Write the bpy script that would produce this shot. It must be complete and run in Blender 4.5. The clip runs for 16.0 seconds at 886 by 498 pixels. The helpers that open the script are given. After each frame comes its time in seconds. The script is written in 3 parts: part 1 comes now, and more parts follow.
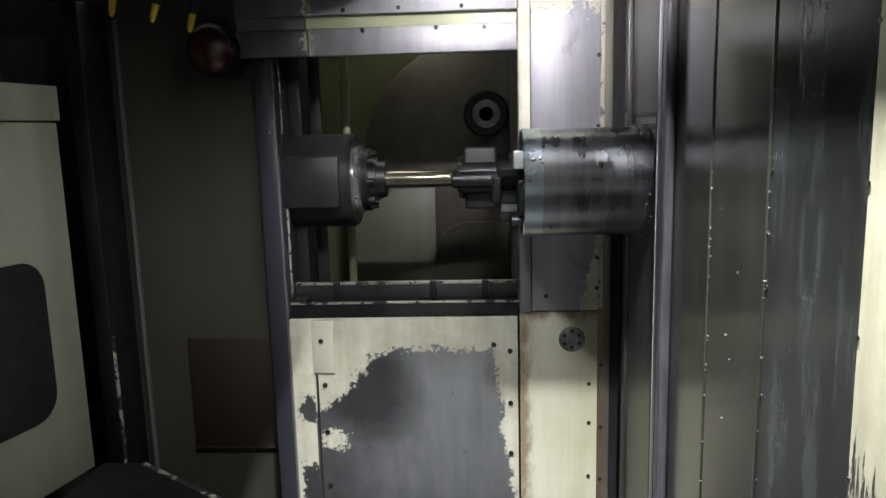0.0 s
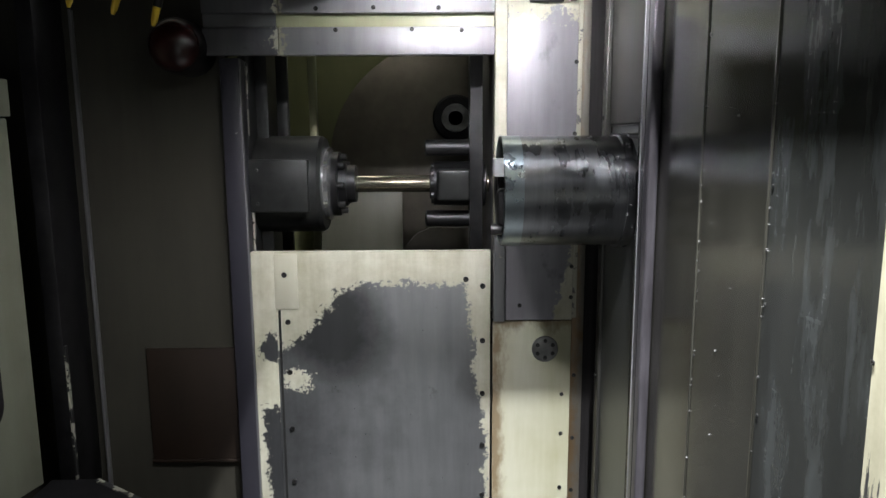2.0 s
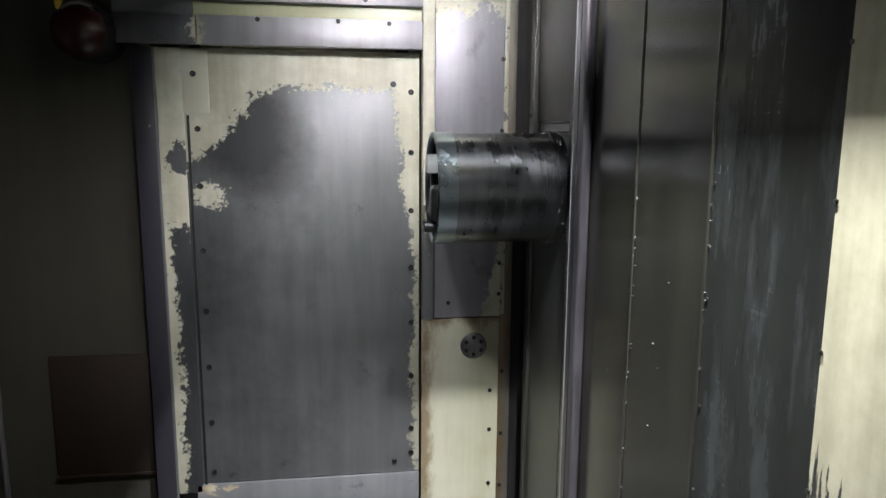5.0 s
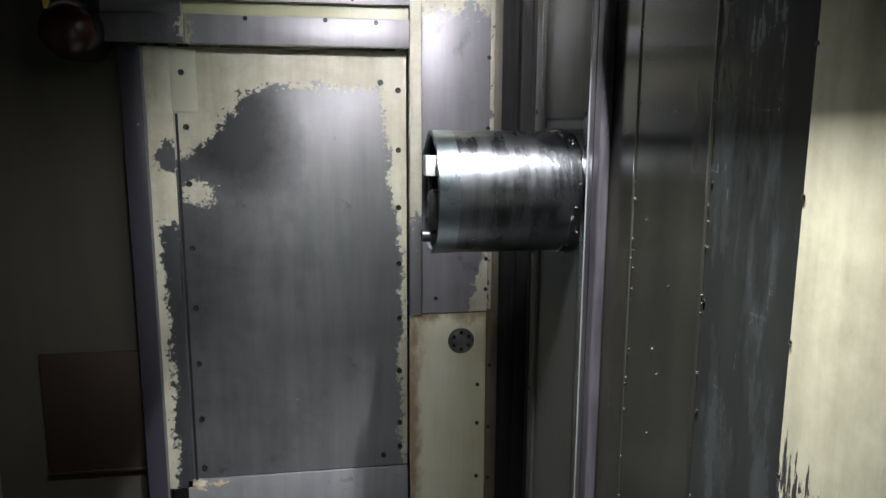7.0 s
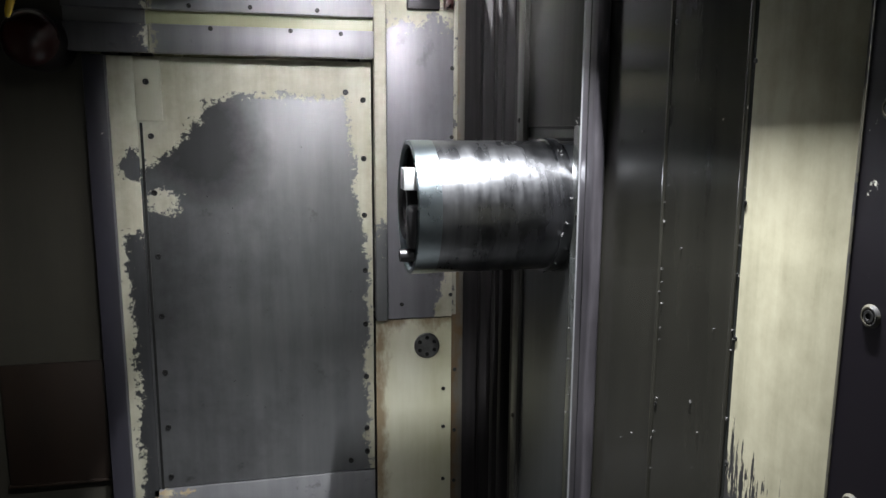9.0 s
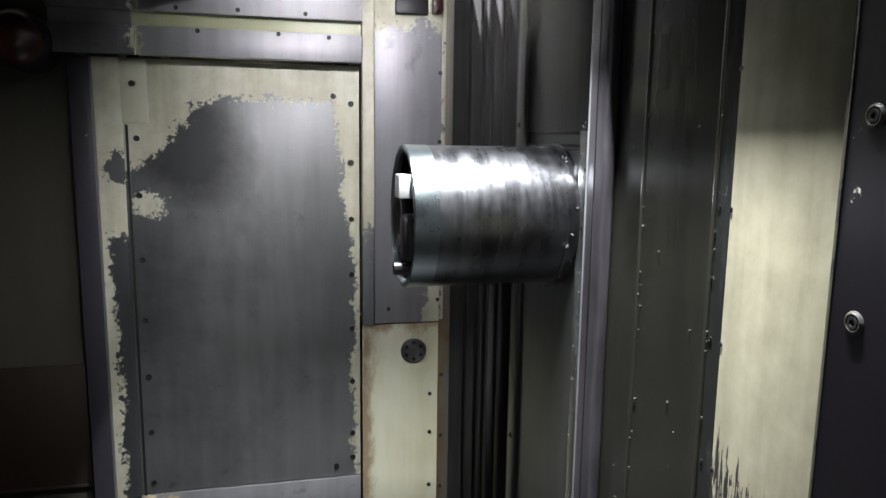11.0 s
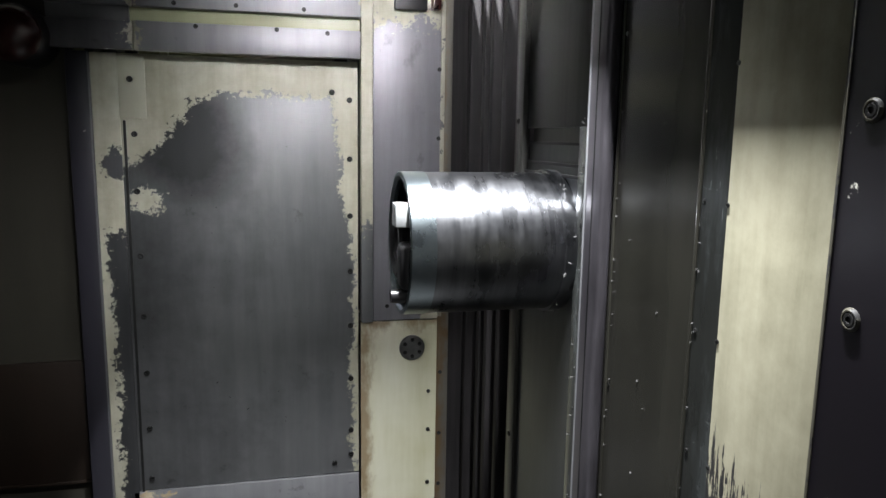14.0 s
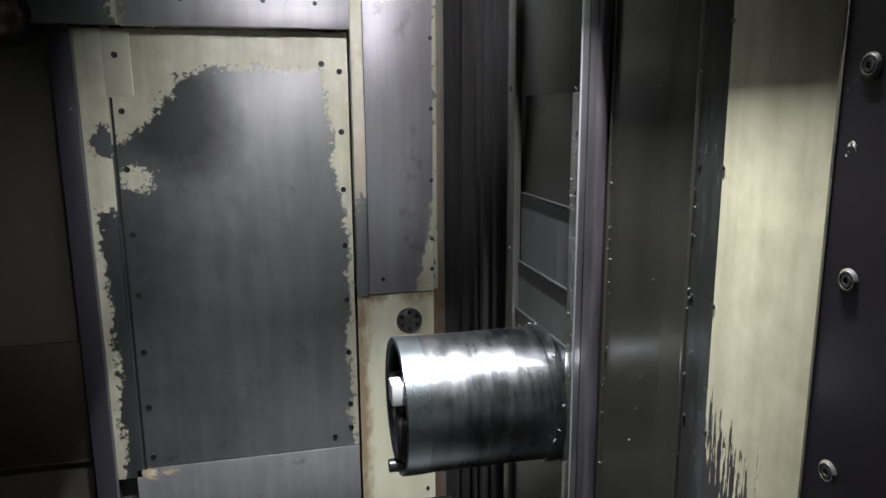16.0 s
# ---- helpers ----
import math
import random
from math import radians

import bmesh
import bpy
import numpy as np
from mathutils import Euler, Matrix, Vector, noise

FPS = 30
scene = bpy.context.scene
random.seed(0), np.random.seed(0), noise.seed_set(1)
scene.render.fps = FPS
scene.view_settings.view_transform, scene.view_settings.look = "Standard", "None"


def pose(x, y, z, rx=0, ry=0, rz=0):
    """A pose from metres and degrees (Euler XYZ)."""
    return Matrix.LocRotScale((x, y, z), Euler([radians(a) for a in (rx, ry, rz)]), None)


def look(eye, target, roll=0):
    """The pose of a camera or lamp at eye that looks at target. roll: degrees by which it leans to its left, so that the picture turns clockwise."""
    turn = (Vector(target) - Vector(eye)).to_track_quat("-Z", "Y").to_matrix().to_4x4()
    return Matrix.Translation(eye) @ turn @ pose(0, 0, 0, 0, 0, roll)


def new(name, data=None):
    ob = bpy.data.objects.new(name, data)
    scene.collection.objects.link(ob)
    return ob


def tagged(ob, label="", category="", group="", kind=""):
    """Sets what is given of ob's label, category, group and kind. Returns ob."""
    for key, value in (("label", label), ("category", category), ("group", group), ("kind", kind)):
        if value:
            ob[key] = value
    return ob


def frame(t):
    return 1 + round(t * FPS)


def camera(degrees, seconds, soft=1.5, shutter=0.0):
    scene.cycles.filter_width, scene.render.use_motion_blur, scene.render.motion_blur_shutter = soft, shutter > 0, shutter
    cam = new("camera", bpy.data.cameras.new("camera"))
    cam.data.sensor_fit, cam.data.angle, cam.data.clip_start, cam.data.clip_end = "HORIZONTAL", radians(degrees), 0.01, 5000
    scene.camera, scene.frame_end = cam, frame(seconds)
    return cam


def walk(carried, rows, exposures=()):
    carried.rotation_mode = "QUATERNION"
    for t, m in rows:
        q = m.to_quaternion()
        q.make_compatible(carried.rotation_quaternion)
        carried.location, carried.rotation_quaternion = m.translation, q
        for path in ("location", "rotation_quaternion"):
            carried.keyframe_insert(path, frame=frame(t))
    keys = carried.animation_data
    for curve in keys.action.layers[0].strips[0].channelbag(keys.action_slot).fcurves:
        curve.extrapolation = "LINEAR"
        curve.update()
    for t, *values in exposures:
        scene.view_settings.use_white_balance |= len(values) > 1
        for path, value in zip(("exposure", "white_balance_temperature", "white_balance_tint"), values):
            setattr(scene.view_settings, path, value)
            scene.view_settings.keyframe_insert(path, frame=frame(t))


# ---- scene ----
cam = camera(64.4, 16.0)
PATH = [
    (0, (-0.082, -0.207, 1.551), (-0.189, 1.764, 1.227), -1.5),
    (0.5, (-0.098, -0.188, 1.56), (-0.176, 1.781, 1.218), -1.5),
    (1, (-0.11, -0.179, 1.561), (-0.146, 1.791, 1.219), -1.2),
    (1.5, (-0.124, -0.169, 1.56), (-0.124, 1.803, 1.23), -0.7),
    (2, (-0.135, -0.158, 1.561), (-0.113, 1.816, 1.239), -0.3),
    (2.5, (-0.154, -0.153, 1.562), (-0.111, 1.822, 1.246), 0.1),
    (3, (-0.182, -0.146, 1.562), (-0.035, 1.824, 1.249), 0.6),
    (3.5, (-0.19, -0.133, 1.558), (0.033, 1.829, 1.245), 0.6),
    (4, (-0.193, -0.131, 1.557), (0.063, 1.827, 1.241), 0.4),
    (4.5, (-0.195, -0.127, 1.558), (0.08, 1.828, 1.234), 0.4),
    (7, (-0.19, -0.154, 1.561), (0.124, 1.792, 1.222), 0.3),
    (7.5, (-0.192, -0.164, 1.562), (0.137, 1.78, 1.225), 0.2),
    (8, (-0.19, -0.177, 1.562), (0.166, 1.763, 1.232), 0.0),
    (8.5, (-0.193, -0.188, 1.563), (0.195, 1.747, 1.24), 0.1),
    (9, (-0.2, -0.191, 1.565), (0.215, 1.74, 1.247), 0.3),
    (9.5, (-0.203, -0.186, 1.565), (0.226, 1.742, 1.253), 0.5),
    (12, (-0.195, -0.19, 1.564), (0.261, 1.734, 1.261), 0.9),
    (12.5, (-0.195, -0.189, 1.565), (0.259, 1.734, 1.259), 1.1),
    (13, (-0.19, -0.189, 1.564), (0.261, 1.735, 1.26), 0.9),
    (13.5, (-0.189, -0.188, 1.563), (0.257, 1.738, 1.257), 0.8),
    (14, (-0.188, -0.185, 1.561), (0.256, 1.74, 1.251), 0.9),
    (14.5, (-0.189, -0.181, 1.558), (0.257, 1.741, 1.233), 0.5),
    (15, (-0.187, -0.178, 1.558), (0.261, 1.74, 1.208), 0.2),
    (15.5, (-0.18, -0.174, 1.554), (0.267, 1.741, 1.187), -0.2),
    (16, (-0.179, -0.175, 1.556), (0.269, 1.735, 1.17), -0.4),
]
walk(cam, [(t, look(e, a, r)) for t, e, a, r in PATH], exposures=[(0, 0.5), (1.9, 0.5), (2.4, 0.4), (3.0, 0.25), (4.5, 0.22), (7.0, 0.12), (8.0, -0.10), (9.5, -0.08), (12.0, -0.12), (16.0, -0.2)])

# ---- world and light ----
world = bpy.data.worlds.new("enclosure_dark")
scene.world = world
world.use_nodes = True
world.node_tree.nodes["Background"].inputs[0].default_value = (0.75, 0.85, 1.0, 1)
world.node_tree.nodes["Background"].inputs[1].default_value = 0.02


def lamp(name, kind, m, watts, color, **more):
    data = bpy.data.lights.new(name, kind)
    data.energy, data.color = watts, color
    if kind == "SPOT":
        data.spot_size, data.spot_blend, data.shadow_soft_size = more["cone"], more["blend"], more["size"]
    if kind == "AREA":
        data.shape, data.size, data.size_y = "RECTANGLE", more["size"], more["size_y"]
    ob = new(name, data)
    ob.matrix_world = m
    return ob


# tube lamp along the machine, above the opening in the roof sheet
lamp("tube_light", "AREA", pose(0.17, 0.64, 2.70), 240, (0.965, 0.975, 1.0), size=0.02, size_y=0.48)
# short lamp under the roof that washes the end wall
lamp("wall_light", "AREA", look((0.02, 1.06, 2.0), (0.0, 1.80, 1.64)), 6.2, (0.97, 0.975, 1.0), size=0.08, size_y=0.02)
# unseen fill lamp added under the roof, turned to the foot of the shutter
lamp("foot_fill", "AREA", look((-0.33, 0.85, 2.03), (-0.15, 1.80, 0.55)), 9, (0.97, 0.975, 1.0), size=0.14, size_y=0.04)
# unseen fill added behind the camera, where the operator door is left open
lamp("front_fill", "AREA", look((-0.10, -0.97, 1.1), (-0.3, 1.6, 0.95)), 1.0, (0.97, 1.0, 0.95), size=0.35, size_y=0.8)
# unseen fill added above the tool magazine to brighten it
lamp("magazine_fill", "AREA", look((-0.45, 2.45, 2.4), (-0.3, 2.5, 1.2)), 1.1, (1.0, 0.98, 0.85), size=0.3, size_y=0.1)


# ---- materials ----
def nodes_of(name):
    m = bpy.data.materials.new(name)
    m.use_nodes = True
    nt = m.node_tree
    return m, nt, nt.nodes["Principled BSDF"]


class G:
    """Short ways to add nodes to one material."""

    def __init__(self, nt):
        self.nt = nt
        self.co = nt.nodes.new("ShaderNodeTexCoord").outputs["Object"]

    def link(self, a, b):
        self.nt.links.new(a, b)

    def put(self, socket, v):
        if isinstance(v, (int, float)):
            socket.default_value = v
        elif isinstance(v, tuple):
            socket.default_value = v if len(v) == 4 or socket.type == "VECTOR" else (*v, 1)
        else:
            self.link(v, socket)

    def stretch(self, scale, move=(0, 0, 0)):
        n = self.nt.nodes.new("ShaderNodeMapping")
        self.link(self.co, n.inputs["Vector"])
        n.inputs["Scale"].default_value = scale
        n.inputs["Location"].default_value = move
        return n.outputs[0]

    def noise(self, size, scale=(1, 1, 1), detail=5, rough=0.55, move=(0, 0, 0)):
        n = self.nt.nodes.new("ShaderNodeTexNoise")
        self.link(self.stretch(scale, move), n.inputs["Vector"])
        n.inputs["Scale"].default_value = size
        n.inputs["Detail"].default_value = detail
        n.inputs["Roughness"].default_value = rough
        return n.outputs[0]

    def math(self, op, a, b=0.0, c=0.0):
        n = self.nt.nodes.new("ShaderNodeMath")
        n.operation = op
        for s, v in zip(n.inputs, (a, b, c)):
            self.put(s, v)
        return n.outputs[0]

    def ramp(self, v, lo, hi, a=0.0, b=1.0):
        n = self.nt.nodes.new("ShaderNodeMapRange")
        self.put(n.inputs["Value"], v)
        for k, x in (("From Min", lo), ("From Max", hi), ("To Min", a), ("To Max", b)):
            n.inputs[k].default_value = x
        return n.outputs[0]

    def mix(self, f, a, b):
        n = self.nt.nodes.new("ShaderNodeMix")
        n.data_type = "RGBA"
        self.put(n.inputs[0], f)
        self.put(n.inputs[6], a)
        self.put(n.inputs[7], b)
        return n.outputs[2]

    def xyz(self):
        n = self.nt.nodes.new("ShaderNodeSeparateXYZ")
        self.link(self.co, n.inputs[0])
        return n.outputs

    def bump(self, h, strength, distance=0.002):
        n = self.nt.nodes.new("ShaderNodeBump")
        self.put(n.inputs["Height"], h)
        n.inputs["Strength"].default_value = strength
        n.inputs["Distance"].default_value = distance
        return n.outputs[0]


def metal(name, dark, light, rough=(0.3, 0.5), streak=(10, 10, 0.7), metallic=0.85, grain=0.25, patch=3.0, seed=0.0, along=0.0, spec=0.5, axis="X"):
    """Worn sheet or machined metal: streaks along one axis, cloudy stains, fine relief."""
    m, nt, b = nodes_of(name)
    g = G(nt)
    s = g.noise(4.0, streak, 6, 0.6, (seed, seed, seed))
    p = g.noise(patch, (1, 1, 1), 4, 0.6, (seed, 3, seed))
    fine = g.noise(260, (1, 1, 1), 2)
    f = g.math("ADD", g.math("MULTIPLY", s, 0.55), g.math("MULTIPLY", p, 0.45))
    g.put(b.inputs["Base Color"], g.mix(g.ramp(f, 0.32, 0.68), dark, light))
    b.inputs["Metallic"].default_value = metallic
    b.inputs["Specular IOR Level"].default_value = spec
    g.put(b.inputs["Roughness"], g.ramp(g.math("ADD", g.math("MULTIPLY", p, 0.6), g.math("MULTIPLY", s, 0.4)), 0.35, 0.65, *rough))
    g.put(b.inputs["Normal"], g.bump(g.math("ADD", g.math("MULTIPLY", fine, 0.3), s), grain, 0.0008))
    if along:
        # turning marks run round the axis, so highlights spread along it
        t = nt.nodes.new("ShaderNodeTangent")
        t.direction_type, t.axis = "RADIAL", axis
        b.inputs["Anisotropic"].default_value = along
        b.inputs["Anisotropic Rotation"].default_value = 0.25
        g.link(t.outputs[0], b.inputs["Tangent"])
    return m


def paint(name, color, stain, bare=(0.10, 0.10, 0.11), chips=0.30, rough=0.42, seed=0.0, streak=(5, 5, 0.5)):
    """Old enamel with oil runs and small chips down to the metal."""
    m, nt, b = nodes_of(name)
    g = G(nt)
    s = g.noise(2.2, streak, 5, 0.6, (seed, 0, 0))
    p = g.noise(2.0, (1, 1, 1), 5, 0.6, (0, seed, 0))
    c = g.noise(24, (1, 1, 1), 6, 0.65, (seed, seed, 0))
    col = g.mix(g.ramp(g.math("MULTIPLY", s, p), 0.16, 0.46, 0.0, 0.85), color, stain)
    chip = g.ramp(c, chips - 0.012, chips + 0.012, 1.0, 0.0)
    g.put(b.inputs["Base Color"], g.mix(chip, col, bare))
    g.put(b.inputs["Roughness"], g.ramp(p, 0.3, 0.7, rough - 0.1, rough + 0.15))
    g.put(b.inputs["Normal"], g.bump(g.math("SUBTRACT", g.math("MULTIPLY", p, 0.3), chip), 0.25, 0.001))
    return m


CREAM, CREAM_STAIN = (0.68, 0.67, 0.56), (0.50, 0.48, 0.34)
M_cream = paint("cream_enamel", CREAM, CREAM_STAIN)
# darker copy of the cream enamel: the door's dim light is in the colour
M_cream_shaded = paint("cream_enamel_door_shaded", (0.27, 0.278, 0.215), (0.15, 0.154, 0.11), chips=0.22, seed=4)
M_magplate = paint("pale_magazine_enamel", (0.19, 0.19, 0.145), (0.11, 0.11, 0.08), chips=0.2, seed=9)
M_ring = paint("worn_ring_enamel", (0.06, 0.057, 0.044), (0.028, 0.026, 0.02), bare=(0.03, 0.03, 0.03), chips=0.45, seed=27)
M_ledge = paint("chipped_pale_lip", (0.36, 0.35, 0.30), (0.16, 0.15, 0.12), bare=(0.02, 0.02, 0.02), chips=0.47, seed=33)
M_scuffed = paint("scuffed_cream_enamel", (0.46, 0.45, 0.37), (0.2, 0.19, 0.14), bare=(0.018, 0.018, 0.018), chips=0.53, seed=31)
M_groove = paint("greenish_cream_enamel", (0.40, 0.41, 0.26), (0.26, 0.26, 0.15), chips=0.2, seed=7)
M_green = paint("olive_green_enamel", (0.19, 0.20, 0.10), (0.12, 0.125, 0.065), chips=0.2, seed=7)
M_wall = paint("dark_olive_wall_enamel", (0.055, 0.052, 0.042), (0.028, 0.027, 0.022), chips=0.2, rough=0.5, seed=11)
M_grey = paint("grey_enamel", (0.15, 0.15, 0.155), (0.08, 0.08, 0.085), bare=(0.5, 0.5, 0.5), chips=0.26, rough=0.4, seed=2)
M_violet = paint("violet_grey_enamel", (0.034, 0.033, 0.044), (0.02, 0.0195, 0.026), bare=(0.45, 0.44, 0.4), chips=0.29, rough=0.45, seed=5)
M_pillar = paint("black_violet_enamel", (0.004, 0.0033, 0.0048), (0.0024, 0.002, 0.0028), bare=(0.4, 0.4, 0.34), chips=0.32, rough=0.4, seed=15)
for m in (M_pillar, M_wall, M_ring):
    m.node_tree.nodes["Principled BSDF"].inputs["Specular IOR Level"].default_value = 0.2
M_lowplate = paint("rust_stained_cream", (0.64, 0.635, 0.51), (0.33, 0.32, 0.13), chips=0.2, rough=0.4, seed=21, streak=(4, 4, 0.45))
def rusty(m, x_edge, z_edge):
    """Rust creeping from the top and one side of a painted plate, added over its paint."""
    nt = m.node_tree
    b = nt.nodes["Principled BSDF"]
    g = G(nt)
    x, y, z = g.xyz()
    n = g.math("ADD", g.math("MULTIPLY", g.noise(9, (1, 1, 0.35), 6, 0.65), 0.6), g.math("MULTIPLY", g.noise(45, (1, 1, 0.5), 5, 0.7), 0.4))
    near = g.math("MINIMUM", g.math("ABSOLUTE", g.math("SUBTRACT", x, x_edge)), g.math("MULTIPLY", g.math("ABSOLUTE", g.math("SUBTRACT", z, z_edge)), 0.8))
    f = g.ramp(g.math("SUBTRACT", g.math("MULTIPLY", g.math("SUBTRACT", n, 0.40), 0.16), near), -0.014, 0.016, 0.0, 0.8)
    old = b.inputs["Base Color"].links[0].from_socket
    g.put(b.inputs["Base Color"], g.mix(f, old, (0.20, 0.125, 0.055)))
    return m


rusty(M_lowplate, -0.012, 1.481)
M_lowplate_strip = paint("dirty_cream_strip", (0.52, 0.51, 0.42), (0.24, 0.225, 0.16), bare=(0.12, 0.12, 0.125), chips=0.42, rough=0.42, seed=24)
M_strip_grey = rusty(metal("violet_grey_strip", (0.14, 0.132, 0.115), (0.25, 0.235, 0.20), (0.4, 0.52), (8, 8, 0.6), metallic=0.5, seed=18.0), 0.0, 1.44)
M_brown = paint("brown_panel", (0.024, 0.014, 0.009), (0.013, 0.009, 0.006), chips=0.2, rough=0.5, seed=8)
M_steel = metal("bare_sheet_steel", (0.26, 0.265, 0.28), (0.46, 0.465, 0.485), (0.38, 0.5), (8, 8, 0.6), metallic=0.7)
M_cover = metal("way_cover_steel", (0.026, 0.0255, 0.021), (0.055, 0.054, 0.044), (0.12, 0.24), (3, 3, 0.4), metallic=0.35, spec=0.35, seed=3.0, grain=0.1)


def scuffed_cover(name):
    """Oily dark way cover with pale rubbed smears and slanting scratches."""
    m = metal(name, (0.024, 0.0255, 0.0235), (0.05, 0.053, 0.049), (0.12, 0.26), (2, 4, 0.6), metallic=0.3, spec=0.35, seed=6.0, grain=0.1)
    nt = m.node_tree
    b = nt.nodes["Principled BSDF"]
    g = G(nt)
    smear = g.ramp(g.noise(3.0, (1, 4.0, 0.9), 6, 0.65, (2, 1, 0)), 0.50, 0.72, 0.0, 0.50)
    scratch = g.ramp(g.noise(5.0, (1, 2.0, 26), 4, 0.6, (0, 4, 0)), 0.60, 0.72, 0.0, 0.30)
    drip = g.ramp(g.noise(4.0, (1, 22, 1.4), 4, 0.6, (7, 0, 3)), 0.66, 0.74, 0.0, 0.35)
    f = g.math("MINIMUM", g.math("ADD", smear, g.math("ADD", g.math("MULTIPLY", scratch, g.math("MULTIPLY", smear, 3.0)), drip)), 0.8)
    old = b.inputs["Base Color"].links[0].from_socket
    g.put(b.inputs["Base Color"], g.mix(f, old, (0.15, 0.17, 0.178)))
    g.put(b.inputs["Metallic"], g.ramp(f, 0.0, 0.8, 0.35, 0.2))
    gloss = b.inputs["Roughness"].links[0].from_socket
    g.put(b.inputs["Roughness"], g.math("MULTIPLY_ADD", f, 0.35, gloss))
    return m


M_cover_b = scuffed_cover("rubbed_cover_steel")
M_slide = metal("oily_slide_steel", (0.05, 0.054, 0.055), (0.12, 0.126, 0.126), (0.3, 0.42), (9, 9, 0.6), metallic=0.6, seed=8.0)
M_bar = metal("bar_steel", (0.035, 0.032, 0.037), (0.175, 0.166, 0.187), (0.32, 0.44), (9, 9, 0.8), metallic=0.6, seed=9.0)
M_spindle = metal("ground_spindle_steel", (0.08, 0.084, 0.092), (0.25, 0.255, 0.268), (0.18, 0.40), (9, 1.1, 1.1), metallic=1.0, patch=7, seed=1.0, grain=0.10)
M_rim = metal("blued_rim_steel", (0.20, 0.235, 0.255), (0.32, 0.365, 0.385), (0.26, 0.34), (6, 6, 6), metallic=1.0, seed=2.0, grain=0.1)
M_chrome = metal("polished_steel", (0.6, 0.6, 0.6), (0.78, 0.78, 0.78), (0.12, 0.2), (8, 8, 8), grain=0.05)
M_shaft = metal("oiled_shaft", (0.12, 0.11, 0.085), (0.28, 0.26, 0.20), (0.16, 0.28), (2, 20, 20), grain=0.05)
M_black = metal("blackened_steel", (0.016, 0.016, 0.017), (0.048, 0.047, 0.05), (0.3, 0.5), (4, 4, 4), metallic=0.7)
M_drive = metal("drive_housing_grey", (0.026, 0.027, 0.027), (0.058, 0.059, 0.058), (0.34, 0.5), (5, 5, 5), metallic=0.5)
M_rubber = metal("black_rubber", (0.008, 0.0076, 0.008), (0.040, 0.037, 0.038), (0.5, 0.7), (14, 14, 0.5), metallic=0.0, spec=0.12)
M_column = metal("oil_blackened_cover", (0.026, 0.026, 0.024), (0.075, 0.073, 0.068), (0.3, 0.42), (12, 12, 0.4), metallic=0.5, seed=16.0)
M_bolt = metal("bolt_black", (0.02, 0.02, 0.02), (0.09, 0.09, 0.09), (0.3, 0.5), (9, 9, 9), metallic=0.8)
M_red = paint("dark_red_plastic", (0.030, 0.0035, 0.0025), (0.016, 0.002, 0.0015), chips=0.15, rough=0.25)
M_yellow = paint("yellow_plastic", (0.75, 0.52, 0.03), (0.5, 0.33, 0.03), chips=0.1, rough=0.35)
M_brownsteel = metal("brown_oiled_steel", (0.12, 0.108, 0.09), (0.20, 0.18, 0.15), (0.4, 0.55), (3, 3, 3), metallic=0.5)
M_bed = metal("bed_steel", (0.012, 0.012, 0.011), (0.03, 0.03, 0.028), (0.4, 0.55), (3, 3, 3), metallic=0.4, seed=13.0)
# pale half-metal colour stands in for the lamp's reflection on the key
M_key = metal("key_steel_with_glint", (0.55, 0.57, 0.58), (0.66, 0.68, 0.69), (0.3, 0.4), (6, 6, 6), metallic=0.4, grain=0.03)
M_disc = metal("turned_disc", (0.14, 0.141, 0.14), (0.32, 0.32, 0.316), (0.25, 0.4), (9, 9, 9), seed=4.0, along=0.8, axis="Y")


def worn_paint(name, keep, stain=None, steel_dark=(0.17, 0.176, 0.182), steel_light=(0.32, 0.326, 0.336), cream_a=(0.66, 0.65, 0.54), cream_b=(0.36, 0.345, 0.225)):
    """Cream enamel worn through to bare steel. keep(g) gives a height field: paint stays where it is above zero."""
    m, nt, b = nodes_of(name)
    g = G(nt)
    ragged = g.math("ADD", g.math("MULTIPLY", g.noise(10, (1, 1, 1), 8, 0.65), 0.5), g.math("MULTIPLY", g.noise(70, (1, 1, 1), 5, 0.7), 0.5))
    h = g.math("ADD", keep(g), g.math("MULTIPLY", g.math("SUBTRACT", ragged, 0.5), 0.2))
    on = g.ramp(h, -0.003, 0.003)
    s = g.noise(4.0, (6, 6, 0.5), 6, 0.6)
    p = g.noise(2.6, (1, 1, 1), 5, 0.6)
    blotch = g.noise(11, (1, 1, 1), 7, 0.7)
    steel = g.mix(g.ramp(g.math("ADD", g.math("MULTIPLY", s, 0.4), g.math("MULTIPLY", p, 0.6)), 0.30, 0.70), steel_dark, steel_light)
    steel = g.mix(g.ramp(blotch, 0.62, 0.72, 0.0, 0.5), steel, (0.07, 0.065, 0.06))
    if stain:
        steel = g.mix(stain(g, blotch), steel, (0.035, 0.036, 0.037))
    cream = g.mix(g.ramp(g.math("ADD", g.math("MULTIPLY", s, 0.3), g.math("MULTIPLY", g.math("ADD", p, blotch), 0.35)), 0.42, 0.66), cream_a, cream_b)
    g.put(b.inputs["Base Color"], g.mix(on, steel, cream))
    g.put(b.inputs["Metallic"], g.ramp(on, 0, 1, 0.6, 0.0))
    g.put(b.inputs["Roughness"], g.math("ADD", g.ramp(p, 0.3, 0.7, 0.42, 0.54), g.math("MULTIPLY", on, 0.06)))
    g.put(b.inputs["Normal"], g.bump(g.math("ADD", on, g.math("MULTIPLY", s, 0.25)), 0.3, 0.0012))
    return m


